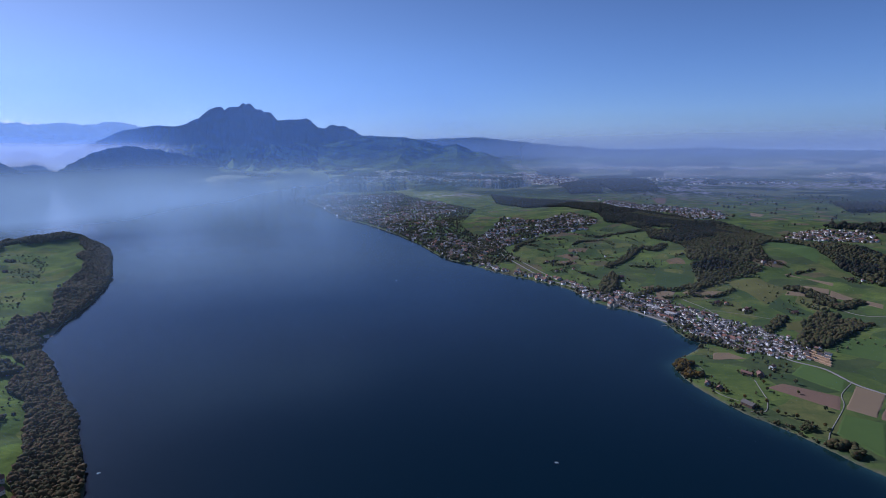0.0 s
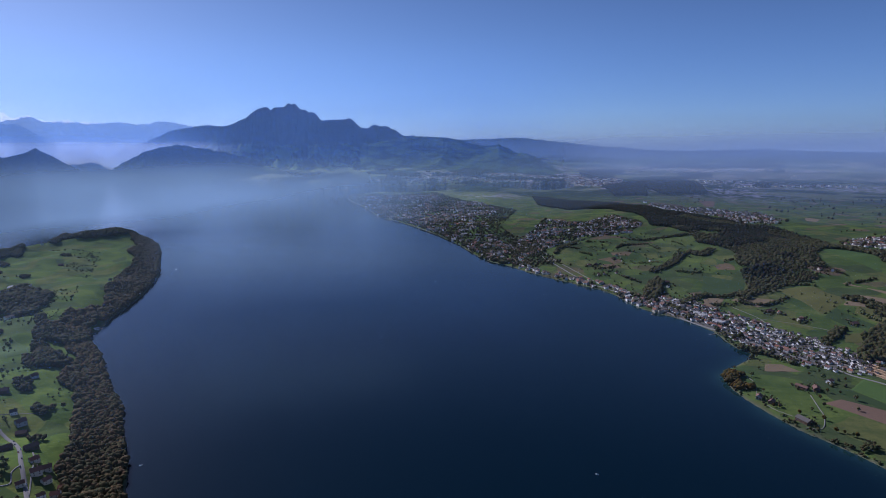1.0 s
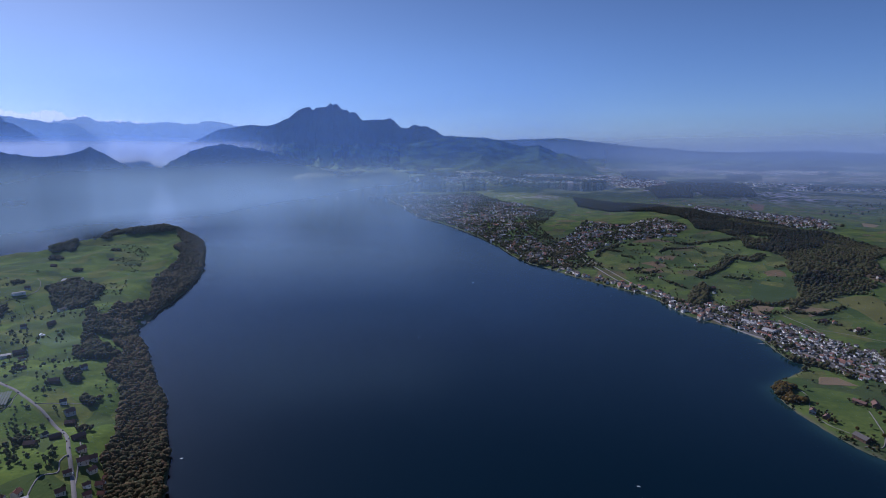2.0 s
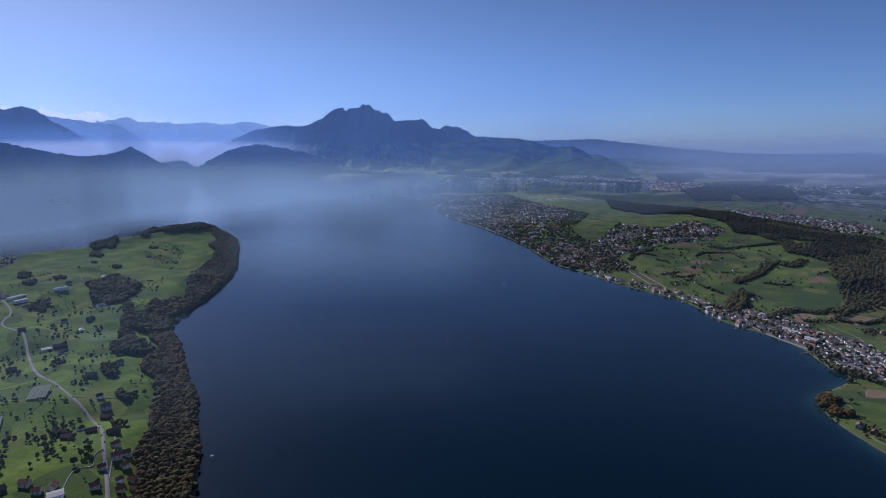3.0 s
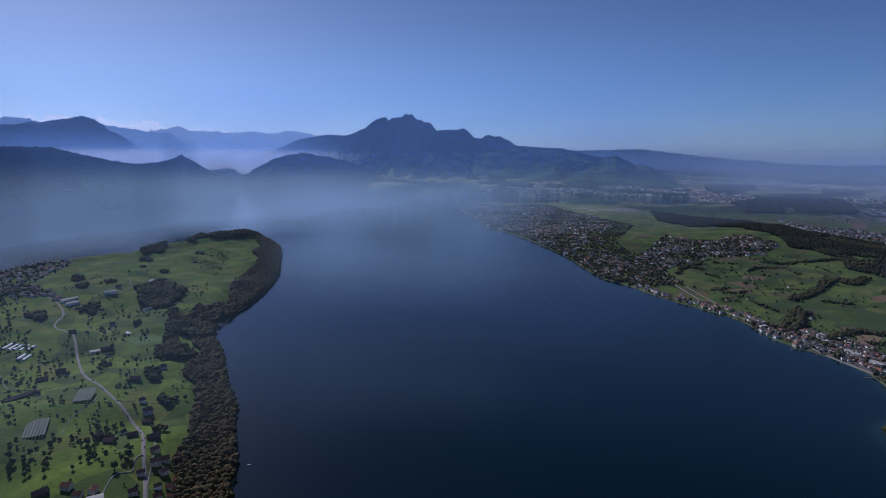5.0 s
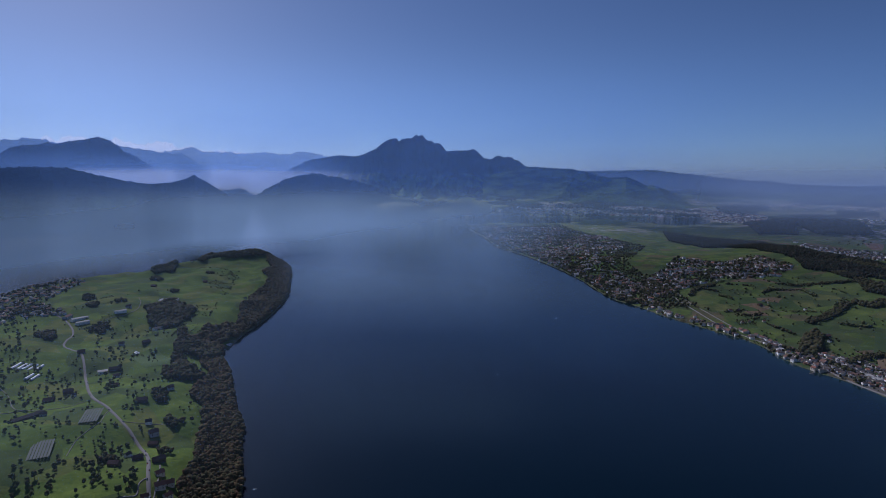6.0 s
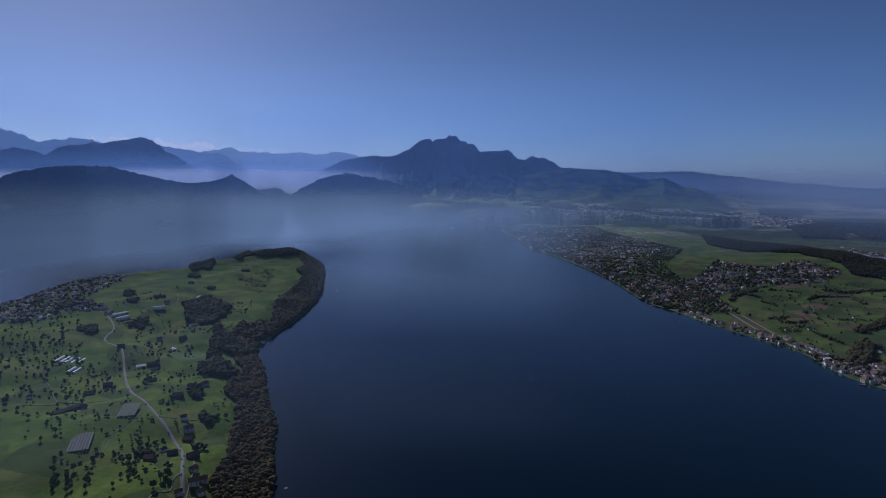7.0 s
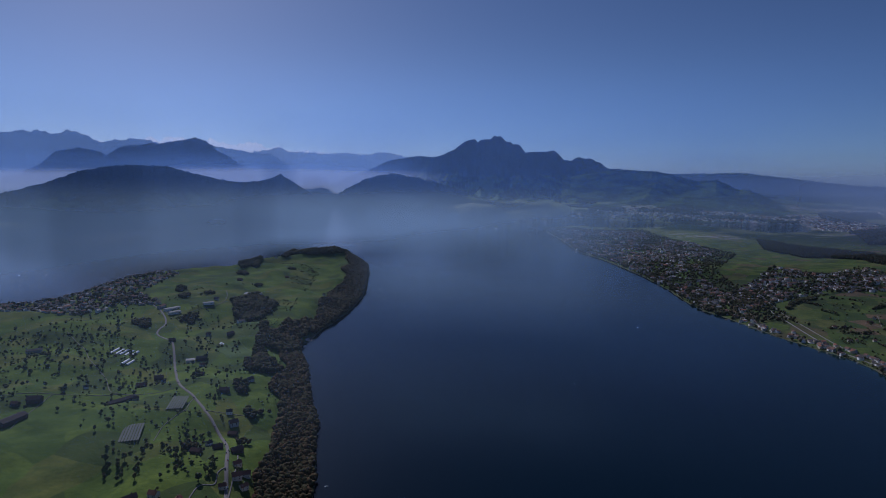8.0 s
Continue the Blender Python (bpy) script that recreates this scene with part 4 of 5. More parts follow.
for corners in ([(305, 1110), (350, 1035), (400, 1060), (345, 1140)], [(352, 1032), (385, 930), (450, 970), (405, 1060)], [(387, 920), (420, 830), (500, 860), (455, 965)], [(425, 825), (462, 775), (535, 780), (505, 855)]):
    field(corners, M_YARD, "grey yards and gravel between the village houses")

# ================= woods =================
x, y = scatter([(-230, 330), (-260, 480), (-600, 900), (-690, 850), (-560, 690), (-300, 330)], 3.9, 21)
g = shore_gap(x, y)
ok = (g > 1.5) & (g < 50 + 14 * hills(x, y, 45) - 14 * smooth((y - 560) / 150))
woodland(x[ok], y[ok], 2.9, 31, "dense autumn woodland on the lake bank", M_RUSSET, fine=2)
x, y = scatter([(-600, 850), (-690, 820), (-720, 880), (-700, 1000), (-760, 1100), (-900, 1400), (-1050, 1560), (-1180, 1660), (-1420, 1690), (-1400, 1950), (-1100, 1950), (-800, 1500), (-640, 1100)], 5.0, 22)
g = shore_gap(x, y)
ok = (g > 1.5) & (g < 62 + 24 * hills(x, y, 70)) & ~((y > 880) & (y < 940) & (g < 12))
woodland(x[ok], y[ok], 3.9, 32, "dark woodland round the tip of the peninsula", M_RUSSET, fine=True)
for k, (cx, cy, rx, ry) in enumerate([(-1190, 1700, 70, 110), (-1290, 1480, 110, 32), (-838, 968, 112, 42), (-640, 815, 45, 34), (-1240, 1590, 26, 14), (-575, 700, 40, 20), (-1118, 1254, 34, 14), (-1079, 1013, 26, 11), (-905, 770, 34, 13),
                                      (-870, 840, 24, 16), (-620, 745, 34, 11), (-470, 560, 15, 9), (-427, 497, 13, 9), (-460, 460, 9, 7), (-530, 610, 18, 8), (-1010, 960, 30, 12), (-1120, 900, 40, 12), (-1000, 1180, 16, 9), (-1060, 1390, 18, 10), (-980, 1000, 18, 9), (-700, 850, 30, 10)]):
    turn = math.atan2(cy - MIDDLE[1], cx - MIDDLE[0])
    t_ = np.linspace(0, 2 * math.pi, 18, endpoint=False)
    lump = 1 + 0.35 * hills(cx + 40 * np.cos(t_), cy + 40 * np.sin(t_), 25)
    px, py = rx * np.cos(t_) * lump, ry * np.sin(t_) * lump
    poly = np.stack([cx + px * math.cos(turn) - py * math.sin(turn), cy + px * math.sin(turn) + py * math.cos(turn)], 1)
    x, y = scatter(poly, 5.0 if k < 6 else 4.2, 40 + k, 0.85)
    woodland(x, y, 4.0 if k < 6 else 2.7, 60 + k, "clump of dark trees in the meadows", M_FOREST, name="tree_clump")
EAST_WOOD = [(289, 3480), (605, 2883), (689, 2249), (858, 2136), (923, 1928), (946, 1640), (935, 1470), (983, 1265), (837, 1072), (838, 1179), (851, 1272), (892, 1421), (838, 1450), (775, 1411), (730, 1279),
             (664, 1211), (597, 1190), (531, 1148), (480, 1088), (470, 1098), (539, 1193), (561, 1287), (621, 1480), (575, 1600), (589, 1687), (582, 1881), (545, 1928), (582, 2160), (513, 2442), (359, 2532), (262, 2826)]
x, y = scatter(EAST_WOOD, 6.6, 23)
ok = rough(x, y, 60, 2) > -0.95
x, y = x[ok], y[ok]
woodland(x[hills(x, y, 90) + (y - 1500) / 900 < 0.1], y[hills(x, y, 90) + (y - 1500) / 900 < 0.1], 3.4, 46, "brown and green trees at the forest edge", M_FOREST, fine=False)
ok = hills(x, y, 90) + (y - 1500) / 900 >= 0.1
x, y = x[ok], y[ok]
woodland(x, y, 3.6, 33, "wide dark mixed forest on the ridge", M_CONIFER, fine=False, spiky=0.35)
for k, (poly, s_) in enumerate([([(318, 1153), (357, 1261), (388, 1303), (388, 1260), (354, 1167), (330, 1128)], 3.4), ([(518, 811), (584, 907), (643, 955), (652, 921), (671, 867), (616, 843), (530, 781)], 3.3),
                                ([(975, 3782), (1138, 4256), (1428, 4669), (1385, 4014), (1304, 3478), (1036, 3377)], 8.0), ([(1762, 2595), (2306, 2624), (2036, 2265), (1622, 2318)], 6.5), ([(730, 3331), (800, 3900), (886, 4446), (1000, 3700), (900, 3300)], 8.0),
                                ([(1250, 1900), (1500, 1850), (1900, 1500), (1700, 1450), (1350, 1650)], 6.0)]):
    x, y = scatter(poly, s_ * 1.5, 80 + k)
    ok = hills(x, y, 30) > -0.75
    woodland(x[ok], y[ok], s_, 90 + k, "separate dark wood among the fields", M_CONIFER if k > 1 else M_FOREST, fine=k < 2, spiky=0.2)
for k, (line, w_) in enumerate([([(396, 1365), (452, 1429), (517, 1507), (547, 1480), (577, 1504)], 11), ([(438, 1154), (472, 1142), (513, 1166), (577, 1219), (634, 1276)], 9), ([(378, 1099), (427, 1153)], 9), ([(671, 1096), (687, 1050), (678, 972), (718, 978)], 14),
                                ([(506, 870), (570, 944)], 8), ([(331, 758), (315, 729), (333, 715)], 10), ([(356, 577), (368, 565), (385, 571)], 9), ([(388, 536), (401, 521), (383, 506)], 7), ([(300, 1180), (330, 1120), (365, 1060)], 5), ([(382, 870), (400, 848), (425, 800)], 7),
                                ([(650, 1560), (760, 1620), (860, 1600)], 14), ([(420, 1720), (520, 1700), (600, 1690)], 8), ([(200, 1600), (230, 1680), (260, 1700)], 9), ([(900, 1200), (1000, 1150), (1200, 1100)], 14)]):
    x, y = along(line, w_, 4.4, 110 + k, 0.9)
    woodland(x, y, 2.8, 130 + k, "golden autumn trees on the shore" if k == 5 else "hedgerow of mixed trees between fields", M_GOLD if k == 5 else M_FOREST, name="hedgerow")
x, y = scatter([(-2700, 5750), (-2000, 5080), (-1500, 4990), (-1000, 4900), (-650, 4700), (-200, 4720), (80, 4900), (420, 5090), (700, 5060), (900, 5500), (600, 6500), (-1500, 6600), (-2800, 6500)], 26, 91)
g = shore_gap(x, y)
ok = (g > 8) & ((rough(x, y, 330, 2) > 0.62) | (g < 10 + 40 * hills(x, y, 160)))
woodland(x[ok], y[ok], 11, 92, "dark woods on the hills of the far shore", M_CONIFER, fine=False, name="far_woods")
x, y = scatter([(1300, 4300), (2600, 3900), (5200, 5200), (6500, 8500), (1400, 8500), (900, 5600)], 52, 93)
ok = rough(x, y, 420, 3) > 0.62
woodland(x[ok], y[ok], 20, 94, "far woods scattered over the plain", M_CONIFER, fine=False, name="far_woods")
x, y = scatter([(-900, 3700), (-300, 3700), (150, 2600), (60, 2100), (200, 1500), (300, 1230), (420, 1000), (420, 830), (340, 800), (250, 1000), (0, 1450), (-400, 2300)], 7.0, 24, 0.9)
g = shore_gap(x, y)
r_ = np.random.RandomState(3)
ok = (g > 1.5) & (r_.rand(len(x)) < np.where(y > 1450, 0.27 + 0.5 * np.exp(-g / 35) + 0.2 * (hills(x, y, 60) > 0.2), 0.4 * np.exp(-g / 14)))
woodland(x[ok], y[ok], 3.1, 34, "garden and shore trees among the houses", M_FOREST, fine=False, name="garden_trees")
x, y = scatter([(-930, 3440), (-880, 3420), (-815, 3450), (-830, 3490), (-900, 3480)], 9, 99, 0.9)
r2 = np.random.RandomState(8)
v_, f_ = leafy(np.stack([x, y, np.full(len(x), 7.0)], 1), r2.uniform(6, 12, len(x)), 9, BALL, 1.1)
tagged(new("islet_trees", soften(raw_mesh("islet_trees", drawn_in(v_), tris=f_, material=M_CONIFER))), "dark trees on a small islet in the lake", "trees", kind="stuff")
x, y = scatter([(300, 1115), (376, 985), (400, 850), (455, 765), (540, 770), (455, 1005), (390, 1120)], 6.5, 29, 0.62)
woodland(x, y, 1.6, 38, "garden trees between the village houses", M_FOREST, name="garden_trees")
x, y = scatter([(180, 1350), (520, 1150), (640, 800), (560, 700), (440, 740), (700, 1000), (640, 1180), (430, 1060), (320, 1200)], 9, 25, 0.3)
x, y = x[rough(x, y, 80, 2) > -0.2], y[rough(x, y, 80, 2) > -0.2]
woodland(x, y, 1.4, 35, "small scattered fruit trees on the slopes", M_TREE, name="fruit_trees")
x, y = scatter([(161, 1977), (228, 2216), (358, 2085), (482, 2289), (546, 2022), (463, 1845), (311, 1806), (188, 1667), (97, 1528), (57, 1675)], 10, 30, 0.4)
woodland(x, y, 3.4, 39, "garden trees among the upper village houses", M_FOREST, name="garden_trees")
x, y = scatter([(-1010, 900), (-1080, 760), (-1250, 720), (-1400, 780), (-1380, 1010), (-1430, 1200), (-1330, 1250), (-1220, 1100), (-1150, 960)], 9.5, 31, 0.42)
woodland(x, y, 2.6, 41, "garden trees among the houses of the town", M_FOREST, name="garden_trees")
x, y = scatter([(992, 1694), (1163, 1806), (1290, 1738), (1200, 1576), (992, 1585)], 15, 65, 0.5)
woodland(x, y, 3.2, 45, "garden trees of a village among fields", M_FOREST, fine=False, name="garden_trees")
x, y = scatter([(775, 2889), (838, 2726), (992, 2570), (1121, 2362), (1052, 2126), (911, 2138), (760, 2468)], 17, 66, 0.5)
woodland(x, y, 3.6, 47, "garden trees of a village behind the forest", M_FOREST, fine=False, name="garden_trees")
x, y = scatter([(220, 1400), (600, 1250), (560, 1650), (520, 1900), (250, 1750)], 17, 26, 0.3)
woodland(x, y, 2.0, 36, "scattered trees on the upper pastures", M_TREE, name="fruit_trees")
x, y = scatter([(900, 1300), (1500, 1200), (2600, 2000), (2000, 3200), (1000, 3200), (780, 2500), (980, 2000)], 30, 27, 0.22)
ok = hills(x, y, 120) > -0.1
woodland(x[ok], y[ok], 4.0, 37, "scattered trees over the far fields", M_FOREST, fine=False, name="far_trees")


x, y = scatter([(-380, 450), (-440, 345), (-720, 380), (-1000, 560), (-1150, 760), (-1000, 1250), (-1200, 1500), (-1020, 1480), (-800, 1080), (-700, 900), (-560, 720), (-440, 560)], 7, 43, 0.34)
ok = (rough(x, y, 60, 2) > 0.05) & (np.hypot(x + 527, y - 449) > 24) & (np.hypot(x + 545, y - 523) > 22) & (to_line(curve_through(WEST_ROAD, 4), x, y) > 5)
woodland(x[ok], y[ok], 1.35, 44, "small fruit trees and bushes in the meadows", M_TREE, name="fruit_trees")


x, y = scatter([(430, 480), (300, 640), (295, 760), (380, 860), (360, 990), (250, 1190), (120, 1370), (150, 1400), (290, 1210), (400, 1000), (420, 850), (345, 770), (330, 700), (350, 620), (440, 500)], 3.6, 97, 0.5)
g = shore_gap(x, y)
ok = (g > 0.8) & (g < 9 + 7 * hills(x, y, 26)) & (rough(x, y, 18, 2) > -0.25)
woodland(x[ok], y[ok], 1.15, 98, "shrubs and small trees along the shore", M_FOREST, name="shore_shrubs")
for k, (cx, cy, w_) in enumerate([(333, 680, 16), (350, 622, 17), (398, 707, 17), (436, 724, 12), (512, 1040, 20), (536, 995, 16), (608, 971, 14), (275, 1347, 22), (270, 1452, 18), (390, 1250, 20), (640, 905, 14), (725, 1268, 22), (822, 1126, 22)]):
    x, y = scatter([(cx - w_, cy - w_), (cx + w_, cy - w_), (cx + w_, cy + w_), (cx - w_, cy + w_)], 5.0, 300 + k, 0.42)
    woodland(x, y, 1.5, 320 + k, "garden trees and shrubs round a farm", M_FOREST, name="garden_trees")
for k in range(44):
    cx, cy = rng.uniform(230, 760), rng.uniform(830, 1750)
    if shore_gap(np.array([cx]), np.array([cy]))[0] < 60 or inside(np.array(EAST_WOOD), np.array([cx]), np.array([cy]))[0]:
        continue
    a_, l_ = rng.uniform(0, 3.14), rng.uniform(12, 45)
    x, y = along([(cx - math.cos(a_) * l_, cy - math.sin(a_) * l_), (cx, cy + rng.uniform(-6, 6)), (cx + math.cos(a_) * l_, cy + math.sin(a_) * l_)], rng.uniform(3, 7), 4.4, 160 + k, 0.8)
    woodland(x, y, 2.2, 190 + k, "short hedge of trees between fields", M_FOREST if k % 2 else M_TREE, fine=False, name="hedgerow")


# ================= single trees =================
def tree(height, seed, leaves, label):
    """One broad tree: tapered trunk, limbs, and a crown of many clumps."""
    r_ = np.random.RandomState(seed)
    root = tagged(new("tree"), label, "tree", "trees in the meadows")
    bm = bmesh.new()
    limbs = [((0, 0, -0.3), (0, 0, height * 0.55), height * 0.035, height * 0.018)]
    for k in range(5):
        a_ = k * 1.3 + r_.rand()
        h0 = height * r_.uniform(0.28, 0.5)
        limbs.append(((0, 0, h0), (math.cos(a_) * height * 0.24, math.sin(a_) * height * 0.24, h0 + height * 0.24), height * 0.016, height * 0.006))
    for p0, p1, w0, w1 in limbs:
        p0, p1 = Vector(p0), Vector(p1)
        turn = (p1 - p0).to_track_quat("Z", "Y").to_matrix().to_4x4()
        bmesh.ops.create_cone(bm, segments=6, radius1=w0, radius2=w1, depth=(p1 - p0).length, matrix=Matrix.Translation((p0 + p1) / 2) @ turn)
    part("trunk", bm, M_BARK, root)
    n = 26
    a_, u = r_.uniform(0, 6.28, n), r_.uniform(-1, 1, n)
    rad = height * 0.27 * r_.uniform(0.4, 1.0, n)
    c = np.stack([np.cos(a_) * rad * np.sqrt(1 - u * u), np.sin(a_) * rad * np.sqrt(1 - u * u), height * (0.64 + 0.25 * u)], 1)
    v, f = leafy(c, height * r_.uniform(0.09, 0.16, n), seed, BALL, 0.9, 0.35)
    part("crown", soften(raw_mesh("crown", v, tris=f, material=leaves)), leaves, root)
    return root


TREES = [tree(h_, 200 + i, m_, l_) for i, (h_, m_, l_) in enumerate([
    (5.0, M_TREE, "small green fruit tree standing in a meadow"), (6.2, M_TREE, "round leafy tree standing in a meadow"), (7.5, M_TREE, "large broad green tree in a meadow"),
    (4.2, M_TREE, "low fruit tree in an orchard row"), (8.0, M_TREE, "tall dark tree beside a farm"), (5.6, M_GOLD, "yellow autumn tree near the shore")])]
spots = []
# orchard rows and groups, then loose trees
for x0, y0, x1, y1, n in [(-500, 402, -478, 383, 7), (-486, 406, -462, 386, 8), (-470, 410, -448, 392, 6), (-452, 446, -425, 414, 9), (-478, 446, -455, 438, 7), (-418, 446, -398, 422, 8), (-505, 500, -480, 470, 6), (-560, 600, -525, 560, 7),
                          (-640, 640, -600, 600, 7), (-600, 470, -560, 450, 5), (-700, 600, -665, 570, 6), (-740, 690, -700, 650, 6), (-820, 680, -770, 640, 8), (-880, 700, -850, 640, 6), (-690, 560, -660, 545, 4), (-600, 640, -560, 660, 6), (-800, 560, -760, 520, 6), (-960, 760, -900, 720, 8)]:
    for k in range(n):
        t = (k + rng.uniform(-0.3, 0.3)) / max(1, n - 1)
        spots.append((x0 + (x1 - x0) * t + rng.uniform(-3, 3), y0 + (y1 - y0) * t + rng.uniform(-3, 3)))
x, y = scatter([(-360, 400), (-440, 340), (-720, 380), (-1000, 560), (-1150, 760), (-1000, 1250), (-1200, 1500), (-1020, 1480), (-800, 1080), (-700, 900), (-560, 720), (-420, 560)], 19, 28, 0.42)
ok = (hills(x, y, 55) > -0.15)
spots += list(zip(x[ok], y[ok]))
spots = [(335, 686), (335, 663), (341, 662), (343, 706), (355, 646), (372, 653), (354, 607), (373, 631), (341, 607), (328, 622), (358, 580), (371, 605), (378, 602), (382, 595), (385, 593), (419, 648), (426, 694), (392, 651), (390, 662), (396, 681), (413, 697), (432, 675), (424, 606), (319, 737), (319, 716), (317, 686), (337, 720), (350, 753), (371, 780), (385, 828), (386, 810), (411, 815), (430, 773), (422, 754), (436, 794), (438, 761), (431, 739), (456, 735), (402, 572), (399, 561), (390, 536), (379, 507)] + spots
lines = [curve_through(WEST_ROAD, 10), curve_through(EAST_ROAD, 10)]
count = 0
for x, y in spots:
    px, py = np.array([x]), np.array([y])
    if min(to_line(l_, px, py)[0] for l_ in lines) < 5 or shore_gap(px, py)[0] < 4 or count > 320:
        continue
    if math.hypot(x + 527, y - 449) < 24 or math.hypot(x + 545, y - 523) < 22:
        continue
    near_shore_east = x > 0
    k = rng.choice([0, 0, 1, 1, 2, 3, 3, 4]) if not near_shore_east else rng.choice([1, 2, 5, 5])
    copy_thing(TREES[k], settle(x, y, rng.uniform(0, 360), 0.2) @ Matrix.Diagonal((*[rng.uniform(0.7, 1.2)] * 3, 1)))
    count += 1
for i, t_ in enumerate(TREES):
    t_.matrix_basis = settle(-430 - i * 9, 400 + i * 16, 40 * i, 0.2)


# ================= buildings =================
def shell(length, width, height, pitch, eaves=0.5):
    """Walls with gables, and a roof of two slabs, along x."""
    l, w, rise = length / 2, width / 2, width / 2 * math.tan(radians(pitch))
    wall = bmesh.new()
    v = [wall.verts.new(p) for p in ((-l, -w, -1.5), (l, -w, -1.5), (l, w, -1.5), (-l, w, -1.5), (-l, -w, height), (l, -w, height), (l, w, height), (-l, w, height), (-l, 0, height + rise), (l, 0, height + rise))]
    for f in ((0, 1, 5, 4), (2, 3, 7, 6), (1, 2, 6, 9, 5), (3, 0, 4, 8, 7), (3, 2, 1, 0), (4, 5, 9, 8), (6, 7, 8, 9)):
        wall.faces.new([v[i] for i in f])
    roof = bmesh.new()
    t, L, W = 0.28, l + eaves, w + eaves
    low = height - eaves * math.tan(radians(pitch)) + 0.04
    for s in (-1, 1):
        p = [(-L, s * W, low), (L, s * W, low), (L, 0, height + rise + 0.04), (-L, 0, height + rise + 0.04)]
        q = [roof.verts.new(c) for c in p] + [roof.verts.new((c[0], c[1], c[2] + t)) for c in p]
        for f in ((0, 1, 2, 3), (7, 6, 5, 4), (0, 4, 5, 1), (1, 5, 6, 2), (2, 6, 7, 3), (3, 7, 4, 0)):
            roof.faces.new([q[i] for i in f] if s < 0 else [q[i] for i in reversed(f)])
    for b in (wall, roof):
        bmesh.ops.recalc_face_normals(b, faces=b.faces)
    return wall, roof


WINDOW = bmesh.new()
box(WINDOW, -0.45, 0.45, -0.06, 0.06, -0.6, 0.6)
WINDOW_MESH = bpy.data.meshes.new("window")
WINDOW.to_mesh(WINDOW_MESH)
WINDOW.free()
WINDOW_MESH.materials.append(M_PANE)


def house(length, width, height, pitch, wall_m, roof_m, label, category="house", group="", windows=2, chimney=True, name="house"):
    root = tagged(new(name), label, category, group)
    wall, roof = shell(length, width, height, pitch)
    part("wall", wall, wall_m, root)
    part("roof", roof, roof_m, root)
    rise = width / 2 * math.tan(radians(pitch))
    if chimney:
        bm = bmesh.new()
        box(bm, -0.4, 0.4, -0.4, 0.4, 0, 2.2)
        c = part("chimney", bm, M_CHIMNEY, root)
        bm = bmesh.new()
        box(bm, -0.5, 0.5, -0.5, 0.5, 2.2, 2.42)
        part("cap", bm, M_ROOFS[2], c, "grey chimney cap")
        c.location = (length * 0.2, width * 0.12, height + rise - 1.0)
    bm = bmesh.new()
    box(bm, -0.5, 0.5, -0.06, 0.06, -0.6, 2.0)
    d_ = part("door", bm, M_WOOD, root)
    d_.location, d_.rotation_euler = (length / 2 + 0.03, 0.8, 0), (0, 0, radians(90))
    for side in (-1, 1):
        for k in range(windows):
            for storey in range(1 if height < 4.5 else 2):
                w = part("window", WINDOW_MESH, None, root)
                w.location = ((k + 0.5) / windows * length - length / 2, side * (width / 2 + 0.03), 1.4 + storey * 2.2)
    return root


V = "houses of the lakeside village"
HOUSES = [house(9, 7.5, 4.6, 32, M_WALLS[0], M_ROOFS[1], "white rendered house with a brown tiled roof", group=V),
          house(10, 8, 5.0, 35, M_WALLS[1], M_ROOFS[0], "cream house with a red tiled roof", group=V),
          house(8, 7, 4.4, 38, M_WALLS[0], M_ROOFS[3], "small white house with a dark tiled roof", group=V),
          house(13, 8, 5.6, 12, M_WALLS[0], M_ROOFS[4], "white apartment block with a pale flat roof", group=V, windows=3, chimney=False, name="apartment_block"),
          house(12, 7, 5.2, 24, M_WALLS[0], M_ROOFS[2], "white terrace with a grey slate roof", group=V, windows=3),
          house(11, 9, 5.0, 36, M_WALLS[3], M_ROOFS[1], "grey house with a brown roof", group=V),
          house(14, 9, 4.4, 34, M_WALLS[2], M_ROOFS[1], "dark timber farmhouse with a brown roof", group=V, windows=2)]
placed = []


def put_house(k, x, y, turn, grow=1.0, gap_=10.0):
    if any((x - a_) ** 2 + (y - b_) ** 2 < gap_ ** 2 for a_, b_ in placed) or len(placed) > 290:
        return
    for line_ in lines:
        gaps = np.hypot(line_[:, 0] - x, line_[:, 1] - y)
        i_ = int(gaps.argmin())
        if gaps[i_] < 9:
            x, y = [float(c + (v - c) * 9 / max(gaps[i_], 0.5)) for c, v in zip(line_[i_], (x, y))]
    placed.append((x, y))
    copy_thing(HOUSES[k], settle(x, y, turn) @ Matrix.Diagonal((grow, grow, grow, 1)))


